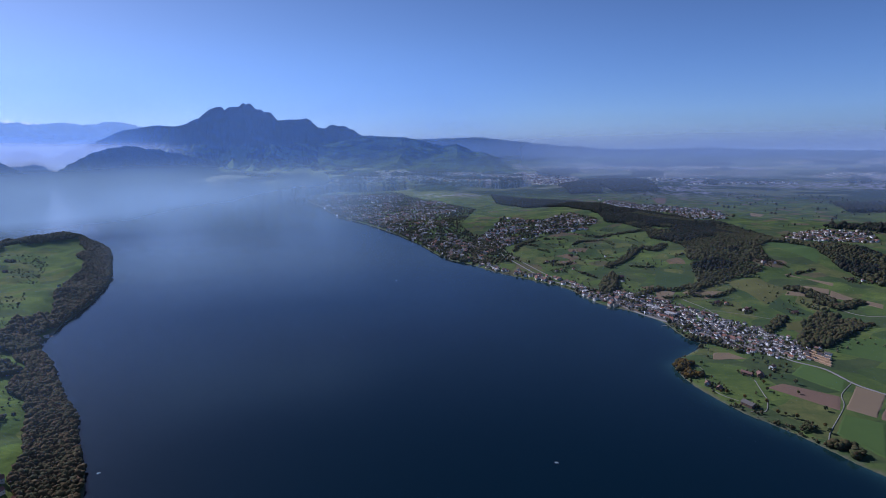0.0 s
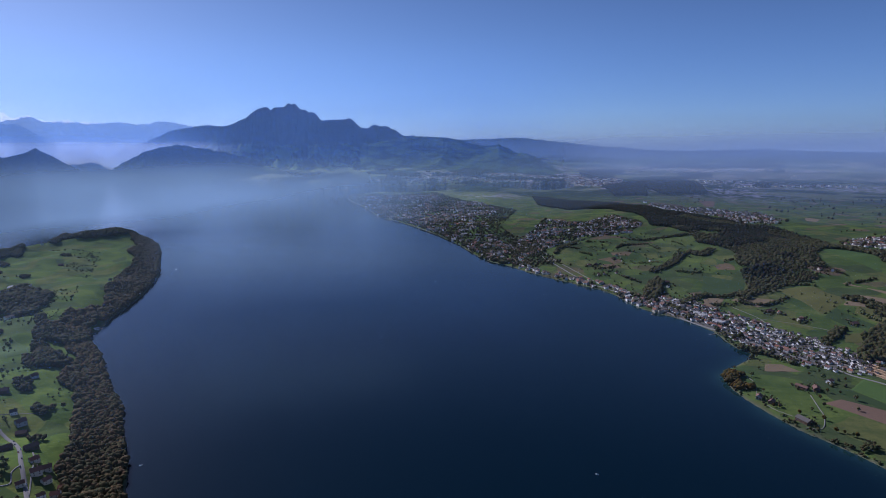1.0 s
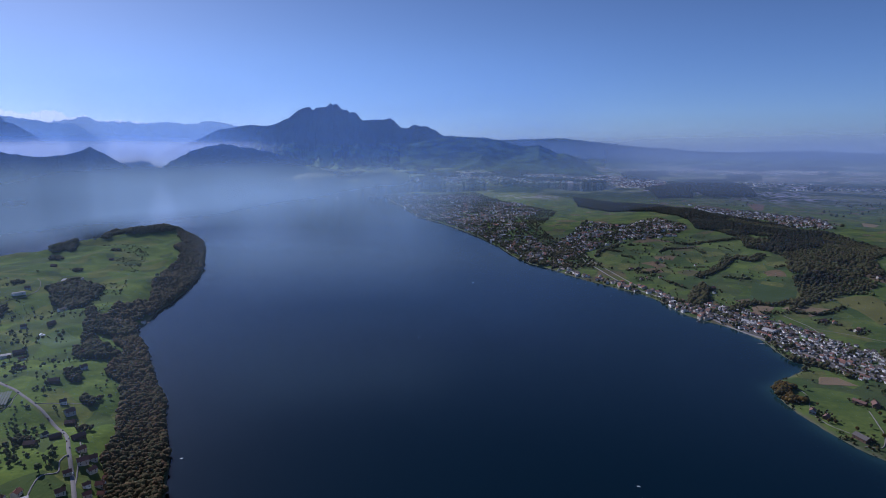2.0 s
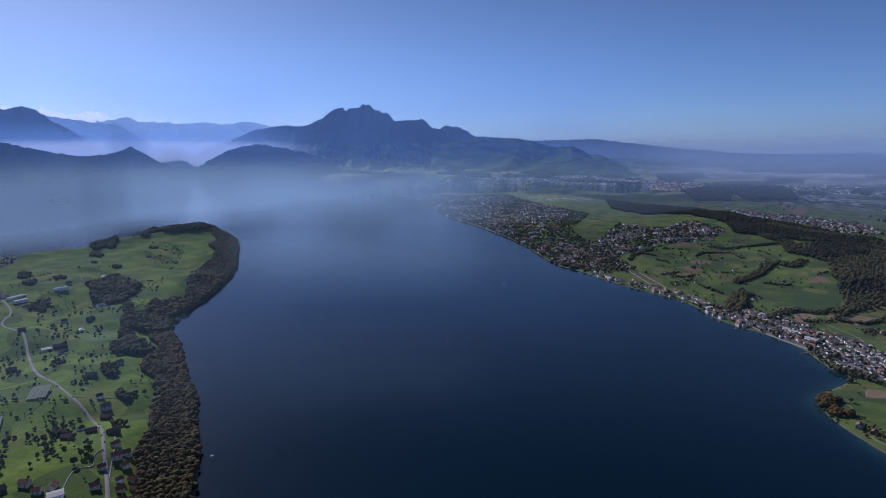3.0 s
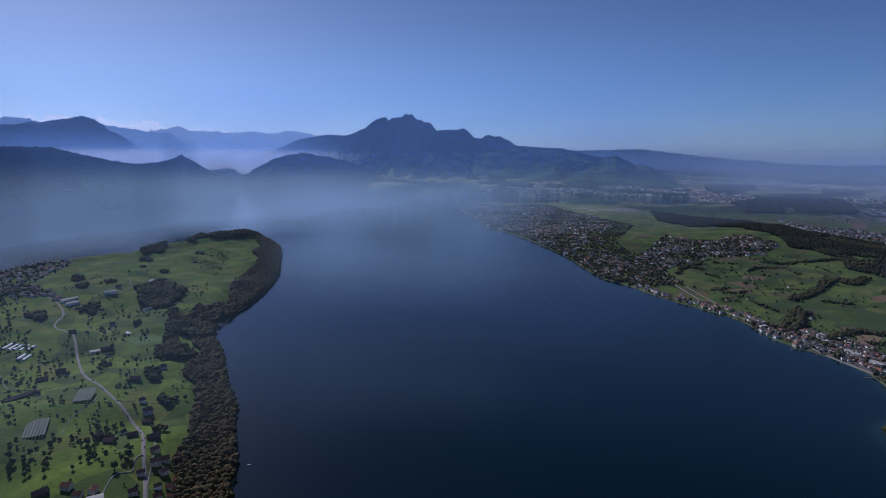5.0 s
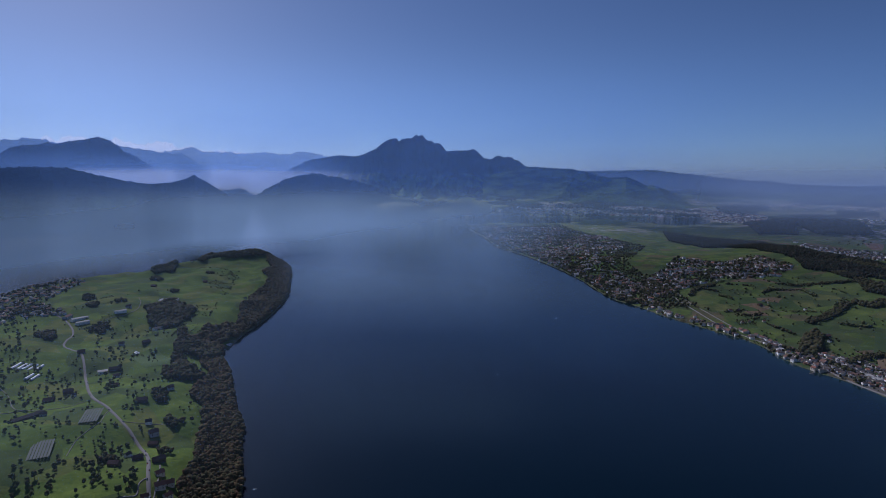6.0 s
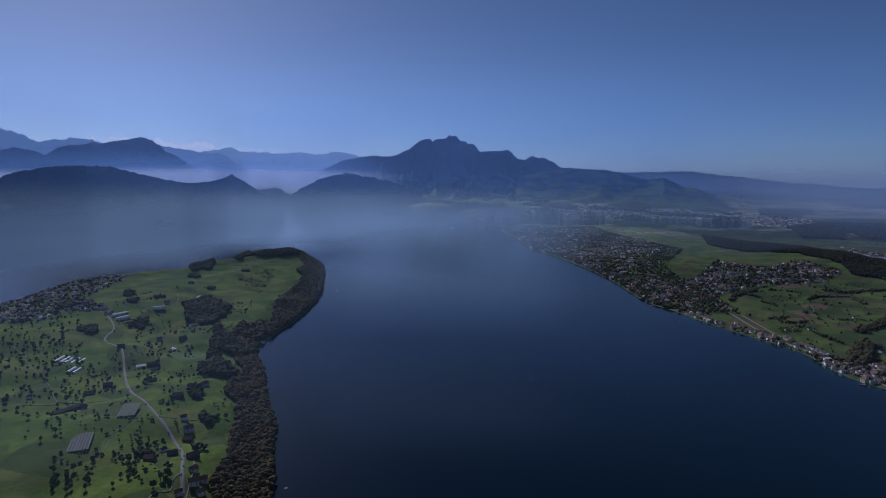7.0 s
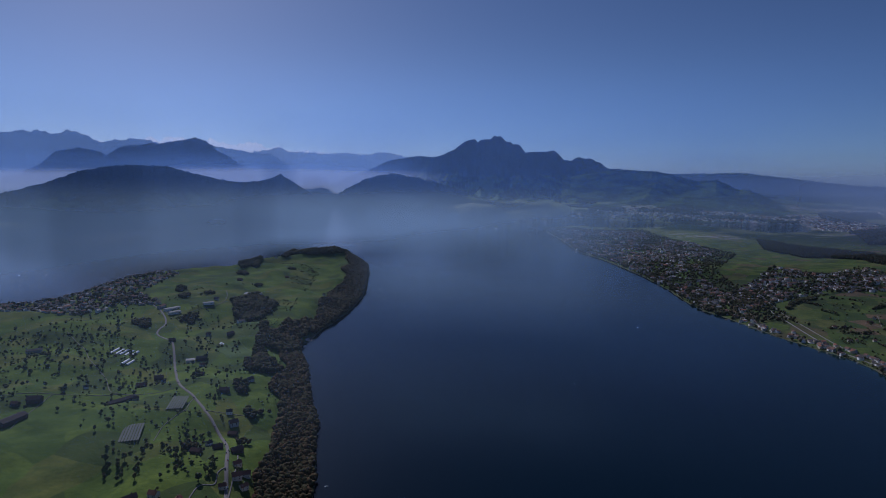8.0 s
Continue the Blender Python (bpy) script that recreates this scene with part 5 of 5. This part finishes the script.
# the village on the eastern shore: rows that follow the road
road = curve_through(EAST_ROAD, 6)
VILLAGE = [(290, 1125), (316, 1080), (345, 1036), (376, 985), (386, 905), (400, 850), (432, 790), (455, 765), (520, 748), (548, 790), (515, 885), (455, 1005), (400, 1112), (330, 1165)]
x, y = scatter(VILLAGE, 9.0, 51, 0.86, 0.3)
g = shore_gap(x, y)
beyond = []
for a_, b_, s_ in zip(x, y, g):
    d = np.hypot(road[:, 0] - a_, road[:, 1] - b_)
    i = int(d.argmin())
    if s_ < 5 or d[i] < 6:
        continue
    if b_ > 1000 or len(placed) > 175:
        beyond.append((a_, b_))
        continue
    way = road[min(i + 1, len(road) - 1)] - road[i - 1]
    turn = math.degrees(math.atan2(way[1], way[0]))
    inland = d[i] * (1 if a_ > road[i, 0] else -1)
    k = rng.choice([4, 4, 0, 2, 2]) if inland > 22 else rng.choice([0, 1, 2, 0, 5, 2, 2])
    put_house(k, float(a_), float(b_), turn + rng.choice([0, 0, 90]) + rng.uniform(-8, 8), rng.uniform(0.48, 0.72), 6.6)
# along the shore road towards the far village
for i in range(40):
    t = i / 40
    j = 18 + int(t * 18)
    p, q = road[j], road[j + 1]
    side = rng.choice([-1, -1, 1])
    d = (q - p) / np.linalg.norm(q - p)
    o = p + d * rng.uniform(0, 12) + np.array((-d[1], d[0])) * -side * -rng.uniform(10, 22)
    if shore_gap(np.array([o[0]]), np.array([o[1]]))[0] > 4:
        put_house(rng.choice([0, 1, 2, 5]), float(o[0]), float(o[1]), math.degrees(math.atan2(d[1], d[0])), rng.uniform(0.7, 0.95), 9)
# hamlet on the west road and houses above the wooded bank
for k, x, y, turn in [(1, -392, 452, 60), (0, -356, 410, 50), (1, -346, 398, 50), (5, -349, 420, 20), (2, -377, 447, 40), (1, -330, 396, 60), (6, -416, 475, 60), (5, -366, 432, 70), (2, -340, 410, 10), (1, -335, 384, 50), (0, -358, 396, 50), (2, -372, 416, 50),
                      (1, -382, 434, 50), (5, -352, 432, 10), (6, -424, 365, 70), (1, -412, 378, 10), (1, -396, 373, 20), (1, -390, 382, 100), (6, -443, 452, 15), (2, -452, 477, 80), (6, -435, 472, 50), (5, -470, 530, 60), (6, -458, 516, 20), (2, -490, 545, 40),
                      (6, -536, 585, 30), (5, -538, 633, 70), (6, -615, 623, 20), (0, -650, 660, 60), (6, -667, 601, 40), (6, -656, 565, 30), (2, -640, 585, 80), (5, -500, 660, 40), (0, -510, 668, 10), (6, -780, 720, 40), (5, -770, 790, 40), (6, -730, 800, 70), (5, -920, 960, 30), (6, -1000, 1290, 20),
                      (6, -1060, 1180, 20), (2, -820, 1200, 60), (0, -1260, 1560, 40), (6, -700, 440, 20), (2, -690, 515, 70), (5, -610, 520, 50)]:
    put_house(1 if x > -440 and k != 6 and rng.random() < 0.6 else k, x, y, turn, rng.uniform(0.6, 0.82), 6)
# farms of the eastern slopes and the promontory
for k, x, y, turn in [(0, 432, 726, 30), (5, 329, 686, 60), (6, 338, 674, 50), (6, 404, 704, 70), (6, 507, 1045, 20), (1, 520, 1035, 70), (1, 533, 992, 20), (6, 541, 1000, 80), (6, 608, 971, 10), (1, 266, 1342, 30), (1, 280, 1350, 80), (1, 310, 1360, 10), (1, 262, 1450, 20), (6, 280, 1457, 60),
                      (0, 604, 1633, 20), (0, 420, 1480, 10), (1, 716, 1275, 20), (0, 735, 1262, 60), (6, 814, 1132, 20), (0, 830, 1120, 70), (6, 336, 1511, 30), (2, 388, 1230, 40), (6, 395, 1265, 10), (1, 350, 1540, 60)]:
    put_house(k, x, y, turn, rng.uniform(0.6, 0.8), 6)
HOUSES_HOME = [(-1255, 905), (-1120, 812), (-1205, 822), (-1290, 990), (-1300, 850), (-1150, 880), (-690, 455)]
for h_, (x, y) in zip(HOUSES, HOUSES_HOME):
    h_.matrix_basis = settle(x, y, 30)


def far_houses(x, y, size, seed, label):
    """Houses too far to tell apart singly."""
    r_ = np.random.RandomState(seed)
    g_ = shore_gap(x, y)
    x, y, g_ = x[g_ > 6], y[g_ > 6], g_[g_ > 6]
    n = len(x)
    z = ground_level(x, y, g_)
    l, w, h = size * r_.uniform(0.5, 0.85, n), size * r_.uniform(0.35, 0.55, n), size * r_.uniform(0.4, 0.7, n)
    rise = w * r_.uniform(0.3, 0.75, n)
    a_ = r_.uniform(0, 3.14, n)
    c, s = np.cos(a_), np.sin(a_)
    raw = []
    for u, v, zz in ((-1, -1, None), (1, -1, None), (1, 1, None), (-1, 1, None), (-1, -1, 0), (1, -1, 0), (1, 1, 0), (-1, 1, 0), (-1, 0, 1), (1, 0, 1), (-1.08, -1.12, -.1), (1.08, -1.12, -.1), (1.08, 0, 1.06), (-1.08, 0, 1.06), (-1.08, 1.12, -.1), (1.08, 1.12, -.1)):
        lx_, ly_ = u * l, v * w
        raw.append(np.stack([x + lx_ * c - ly_ * s, y + lx_ * s + ly_ * c, z + (-3 if zz is None else h + rise * zz)], 1))
    verts = np.stack(raw, 1).reshape(-1, 3)
    k = (np.arange(n) * 16)[:, None]
    q = np.concatenate([k + np.array(f) for f in ((0, 1, 5, 4), (1, 2, 6, 5), (2, 3, 7, 6), (3, 0, 4, 7), (10, 11, 12, 13), (15, 14, 13, 12))])
    t = np.concatenate([k + np.array(f) for f in ((4, 8, 7), (5, 6, 9))])
    me_ = raw_mesh("far_houses", drawn_in(verts), q, t)
    for m_ in (*M_WALLS, *M_ROOFS):
        me_.materials.append(m_)
    wall_, roof_ = r_.choice([0, 0, 0, 1, 3, 2], n), 4 + r_.choice([0, 1, 1, 1, 2, 2, 3, 3, 3, 2, 4], n)
    me_.polygons.foreach_set("material_index", np.concatenate([np.tile(wall_, 4), np.tile(roof_, 2), np.tile(wall_, 2)]).astype(np.int32))
    return tagged(new("far_houses", me_), label, "houses", kind="stuff")


x, y = scatter([(-1010, 900), (-1080, 760), (-1250, 720), (-1400, 780), (-1380, 1010), (-1430, 1200), (-1330, 1250), (-1220, 1100), (-1150, 960)], 13, 53, 0.72, 0.45)
far_houses(x, y, 6.0, 70, "lakeside town behind the meadows")
x, y = np.array(beyond).T
far_houses(x, y, 5.4, 78, "close-set white and brown houses of the lakeside village")
x, y = along([(20, 1580), (75, 1490), (130, 1400), (200, 1310), (268, 1215), (296, 1130), (325, 1070)], 26, 11, 67, 0.62)
g = shore_gap(x, y)
ok = g > 5
far_houses(x[ok], y[ok], 6.5, 77, "shore houses in a row along the lake")
x, y = scatter([(-780, 3560), (-320, 3540), (-60, 3300), (70, 2600), (0, 2250), (60, 1850), (130, 1520), (20, 1540), (-160, 2020), (-330, 2350), (-470, 2560), (-600, 2920)], 16, 61, 0.62)
ok = (hills(x, y, 150) > -0.3) & (hills(x, y, 50) > -0.35)
far_houses(x[ok], y[ok], 8.6, 71, "many pale houses of a lakeside town")
x, y = scatter([(161, 1977), (228, 2216), (358, 2085), (482, 2289), (546, 2022), (463, 1845), (311, 1806), (188, 1667), (97, 1528), (57, 1675)], 14, 62, 0.8)
ok = hills(x, y, 45) > -0.4
far_houses(x[ok], y[ok], 7.6, 72, "many pale houses of an upper village")
x, y = scatter([(775, 2889), (838, 2726), (992, 2570), (1121, 2362), (1052, 2126), (911, 2138), (760, 2468)], 15, 63, 0.75)
far_houses(x, y, 7.5, 73, "houses of a village behind the forest")
x, y = scatter([(992, 1694), (1163, 1806), (1290, 1738), (1200, 1576), (992, 1585)], 13, 64, 0.7)
far_houses(x, y, 7.5, 74, "houses of a village among fields")
x, y = scatter([(420, 5150), (760, 5050), (760, 4450), (1100, 4600), (1300, 5600), (800, 6600), (-300, 6100), (-900, 5600), (-700, 4900), (-200, 4800), (80, 4980)], 34, 65, 0.8)
far_houses(x, y, 14, 75, "hazy lakeside city with pale buildings")
x, y = scatter([(1500, 4500), (2400, 4200), (4200, 5200), (3200, 8000), (1500, 8000)], 48, 66, 0.6)
ok = hills(x, y, 500) > -0.1
far_houses(x[ok], y[ok], 15, 76, "hazy suburbs spread over the plain")


def barn(x, y, turn, length, width, height, pitch, wall_m, roof_m, label, name="barn", **more):
    h_ = house(length, width, height, pitch, wall_m, roof_m, label, name, chimney=False, name=name, **more)
    h_.matrix_basis = settle(x, y, turn)
    return h_


barn(-621, 510, 79, 31, 8, 3.4, 24, M_WALLS[2], M_ROOFS[3], "long dark timber barn beside a lane", windows=3)
barn(-692, 678, 45, 12, 9, 3.4, 8, M_WALLS[0], M_ROOFS[4], "white shed with a pale flat roof", "shed")
barn(-678, 686, 42, 15, 8, 4.0, 30, M_WALLS[2], M_ROOFS[3], "dark timber barn beside a white shed")
barn(-917, 1066, 28, 36, 22, 4.0, 3, M_WALLS[3], M_ROOFS[4], "large hall with a pale flat roof", "hall", windows=3)
barn(-775, 883, 67, 26, 10, 4.5, 20, M_WALLS[0], M_ROOFS[2], "grey-roofed hall in the trees", "hall", windows=3)
barn(-953, 877, 78, 30, 9, 4.2, 6, M_WALLS[0], M_ROOFS[4], "long white workshop hall", "hall", windows=3)
barn(-925, 858, 76, 22, 9, 4.2, 6, M_WALLS[0], M_ROOFS[4], "long white workshop hall", "hall", windows=3)
barn(-985, 880, 115, 22, 9, 4.2, 25, M_WALLS[3], M_ROOFS[1], "large workshop hall with a brown roof", "hall", windows=3)
barn(-902, 921, 60, 20, 8, 3.8, 8, M_WALLS[0], M_ROOFS[4], "white flat-roofed shed among farm houses", "shed")
barn(-900, 583, 53, 20, 9, 4.0, 22, M_WALLS[3], M_ROOFS[2], "long grey farm building", windows=3)
barn(-656, 411, 100, 27, 12, 4.2, 20, M_WALLS[2], M_ROOFS[3], "big dark barn in the meadows", windows=3)
barn(-378, 372, 45, 11, 9, 3.6, 6, M_WALLS[0], M_ROOFS[4], "white workshop with a flat roof", "workshop")
barn(-366, 364, 45, 12, 8, 3.4, 6, M_WALLS[0], M_ROOFS[4], "white workshop with a flat roof", "workshop")
barn(350, 627, 113, 15, 9, 3.6, 26, M_WALLS[2], M_ROOFS[2], "large barn with a blue-grey roof near the shore", windows=3)
barn(391, 711, 124, 14, 6, 3.0, 26, M_WALLS[2], M_ROOFS[1], "brown barn beside a field lane", windows=3)
barn(640, 905, 20, 14, 7, 3.6, 26, M_WALLS[0], M_ROOFS[0], "red-roofed farm building on the slope", windows=3)
barn(400, 990, -66, 20, 9, 4.4, 5, M_WALLS[0], M_ROOFS[4], "white flat-roofed hall in the village", "hall", windows=3)
barn(385, 1035, -66, 26, 7, 4.0, 5, M_WALLS[0], M_ROOFS[4], "long white hall beside the railway", "hall", windows=3)


# greenhouses, nets, timber
def greenhouse(x, y, turn, length, width):
    root = tagged(new("greenhouse"), "long white film greenhouse tunnel", "greenhouse", "greenhouse tunnels in the meadow")
    bm = bmesh.new()
    rows_ = []
    for u in np.linspace(-length / 2, length / 2, 12):
        rows_.append([bm.verts.new((u, -math.cos(k / 8 * math.pi) * width / 2, math.sin(k / 8 * math.pi) * width * 0.45 - 0.3)) for k in range(9)])
    for a_, b_ in zip(rows_, rows_[1:]):
        for k in range(8):
            bm.faces.new((a_[k], b_[k], b_[k + 1], a_[k + 1]))
    bm.faces.new(rows_[0]), bm.faces.new(rows_[-1][::-1])
    bmesh.ops.recalc_face_normals(bm, faces=bm.faces)
    part("cover", bm, M_FILM, root)
    for u in (-length / 2, length / 2):
        bm = bmesh.new()
        box(bm, u - 0.08, u + 0.08, -0.6, 0.6, -0.3, width * 0.36)
        part("door", bm, M_WOOD, root)
    root.matrix_basis = settle(x, y, turn)


for x, y, l_ in [(-804, 640, 24), (-797, 643, 24), (-792, 646, 24), (-785, 649, 24), (-778, 652, 24), (-753, 618, 20), (-747, 621, 20), (-716, 762, 10), (-708, 758, 10)]:
    greenhouse(x, y, 114, l_, 4.4)


def net_orchard(x, y, turn, length, width, rows_):
    root = tagged(new("orchard_net"), "grey hail nets on posts over orchard rows", "orchard net")
    for k in range(rows_):
        v0 = (k + 0.5) / rows_ * width - width / 2
        h_ = width / rows_ / 2 * 0.86
        bm = bmesh.new()
        box(bm, -length / 2, length / 2, v0 - h_, v0, 2.0, 2.15, Matrix.Identity(4))
        box(bm, -length / 2, length / 2, v0, v0 + h_, 2.35, 2.45)
        part("net", bm, M_NET, root)
        for u in np.linspace(-length / 2, length / 2, 4):
            bm = bmesh.new()
            box(bm, u - 0.1, u + 0.1, v0 - 0.1, v0 + 0.1, -0.8, 2.5)
            part("post", bm, M_WOOD, root)
    root.matrix_basis = settle(x, y, turn)


net_orchard(-527, 449, -47, 42, 19, 7)
net_orchard(-545, 523, -54, 38, 18, 7)


def timber_stack(x, y, turn, length):
    root = tagged(new("timber_stack"), "stack of pale sawn timber in a yard", "timber stack", "timber stacks in the yard")
    for k in range(3):
        bm = bmesh.new()
        for j in range(3):
            box(bm, -length / 2, length / 2, -1.5 + j * 1.02, -0.56 + j * 1.02, k * 0.95, k * 0.95 + 0.8)
        part("layer", bm, M_PLANK, root)
    root.matrix_basis = settle(x, y, turn)


M_PLANK = plain("fresh sawn timber", (0.50, 0.33, 0.19), 0.6, 0.2)
for i in range(4):
    for j in range(5):
        timber_stack(500 + i * 5.5 + j * 2.6, 745 + i * 9 - j * 7.5 + 18, 120 + rng.uniform(-4, 4), rng.uniform(6, 8.5))


# boats, jetties
def boat(x, y, turn, length, label):
    root = tagged(new("boat"), label, "boat")
    bm = bmesh.new()
    n = 9
    rows_ = []
    for i in range(n):
        t = i / (n - 1)
        w = length * 0.17 * (1 - max(0, (t - 0.45) / 0.55) ** 2) + 0.02
        u = (t - 0.5) * length
        rows_.append([bm.verts.new(p) for p in ((u, -w, 0.35 + 0.1 * t), (u, -w * 0.6, -0.15), (u, w * 0.6, -0.15), (u, w, 0.35 + 0.1 * t))])
    for a_, b_ in zip(rows_, rows_[1:]):
        for k in range(3):
            bm.faces.new((a_[k], b_[k], b_[k + 1], a_[k + 1]))
        bm.faces.new((a_[3], b_[3], b_[0], a_[0]))
    bm.faces.new(rows_[0][::-1])
    bmesh.ops.recalc_face_normals(bm, faces=bm.faces)
    part("hull", bm, M_BOAT, root)
    bm = bmesh.new()
    box(bm, -length * 0.15, length * 0.12, -length * 0.1, length * 0.1, 0.35, 0.35 + length * 0.14)
    cabin = part("cabin", bm, M_BOAT, root)
    bm = bmesh.new()
    box(bm, -length * 0.13, length * 0.123, -length * 0.102, length * 0.102, 0.35 + length * 0.06, 0.35 + length * 0.11)
    part("window", bm, M_PANE, cabin, "dark cabin window")
    root.matrix_basis = pose(*drawn_in(np.array([[x, y, 0.0]]))[0], 0, 0, turn)


for x, y, turn, l_ in [(106, 513, 160, 3.6), (-328, 502, 40, 3.4), (-164, 897, 80, 2.6), (-455, 1684, 100, 4.0), (-110, 1295, 30, 3.0), (-777, 1396, 20, 4.5), (-907, 1872, 60, 4.0), (-1790, 1086, 30, 6), (-1735, 1128, 80, 6), (-2301, 1388, 10, 7), (-2430, 2172, 170, 9)]:
    boat(x, y, turn, l_, "small white motor boat on the lake")
boat(-1130, 3450, 10, 14, "passenger boat far out on the lake")


def jetty(x, y, turn, length, width=1.6):
    root = tagged(new("jetty"), "grey wooden jetty on posts", "jetty")
    for k in range(int(length / 1.2)):
        bm = bmesh.new()
        box(bm, k * 1.2, k * 1.2 + 1.12, -width / 2, width / 2, 0.45, 0.6)
        part("plank", bm, M_WOOD, root)
    for k in range(4):
        for s in (-1, 1):
            bm = bmesh.new()
            box(bm, k / 3 * (length - 1.5), k / 3 * (length - 1.5) + 0.25, s * width / 2 - 0.12, s * width / 2 + 0.12, -2.5, 0.9)
            part("post", bm, M_WOOD, root)
    root.matrix_basis = pose(x, y, 0, 0, 0, turn)


jetty(-656, 915, -15, 14, 2.4)
jetty(376, 940, 200, 14)
jetty(312, 1052, 215, 12)
jetty(68, 1468, 230, 14)
jetty(20, 1525, 225, 14)
jetty(-356, 520, -20, 8)
jetty(-404, 585, -20, 7)
barn(-650, 905, 60, 7, 5, 2.4, 25, M_WALLS[0], M_ROOFS[4], "white boathouse beside a jetty", "boathouse", windows=2)
barn(-410, 590, 30, 6, 4, 2.2, 30, M_WALLS[2], M_ROOFS[3], "dark timber boathouse at the shore", "boathouse", windows=1)


# cars
def car(paint, label):
    root = tagged(new("car"), label, "car", "cars on the country road")
    bm = bmesh.new()
    box(bm, -1.3, 1.3, -0.55, 0.55, 0.2, 0.55)
    bmesh.ops.bevel(bm, geom=list(bm.edges), offset=0.08, segments=1, affect="EDGES")
    part("body", bm, paint, root)
    bm = bmesh.new()
    v = box(bm, -0.85, 0.65, -0.48, 0.48, 0.55, 0.95)
    for w in v[4:]:
        w.co.x *= 0.75
    part("cabin", bm, M_PANE, root)
    for a_ in (-0.8, 0.8):
        for s in (-1, 1):
            bm = bmesh.new()
            bmesh.ops.create_cone(bm, cap_ends=True, segments=10, radius1=0.24, radius2=0.24, depth=0.16, matrix=Matrix.Translation((a_, s * 0.52, 0.24)) @ pose(0, 0, 0, 90))
            w_ = part("wheel", bm, M_TYRE, root)
            bm = bmesh.new()
            bmesh.ops.create_cone(bm, cap_ends=True, segments=8, radius1=0.13, radius2=0.11, depth=0.04, matrix=Matrix.Translation((a_, s * 0.61, 0.24)) @ pose(0, 0, 0, 90))
            part("rim", bm, M_LINE, w_, "pale metal rim")
    return root


M_TYRE = plain("tyre rubber", (0.02, 0.02, 0.02), 0.3)
CARS = [car(plain("white car paint", (0.7, 0.7, 0.7), 1, 0.05, 0.3), "white car on the road"), car(plain("dark car paint", (0.04, 0.045, 0.06), 1, 0.1, 0.3), "dark car on the road"), car(plain("red car paint", (0.35, 0.04, 0.03), 1, 0.1, 0.3), "red car on the road")]
lane_ = curve_through(WEST_ROAD, 10)
stops = [22, 27, 31, 36, 38, 43, 47, 54, 60, 68, 76, 85, 97, 110, 124]
for n_, i in enumerate(stops):
    p, d = lane_[i], lane_[i + 1] - lane_[i - 1]
    d = d / np.linalg.norm(d)
    s = 1 if n_ % 2 else -1
    x, y = p[0] - d[1] * s * 1.0, p[1] + d[0] * s * 1.0
    m = pose(x, y, level(x, y) + 0.52, 0, 0, math.degrees(math.atan2(d[1], d[0])))
    if n_ < 3:
        CARS[n_].matrix_basis = m
    else:
        copy_thing(CARS[rng.choice([0, 0, 1, 1, 2])], m)
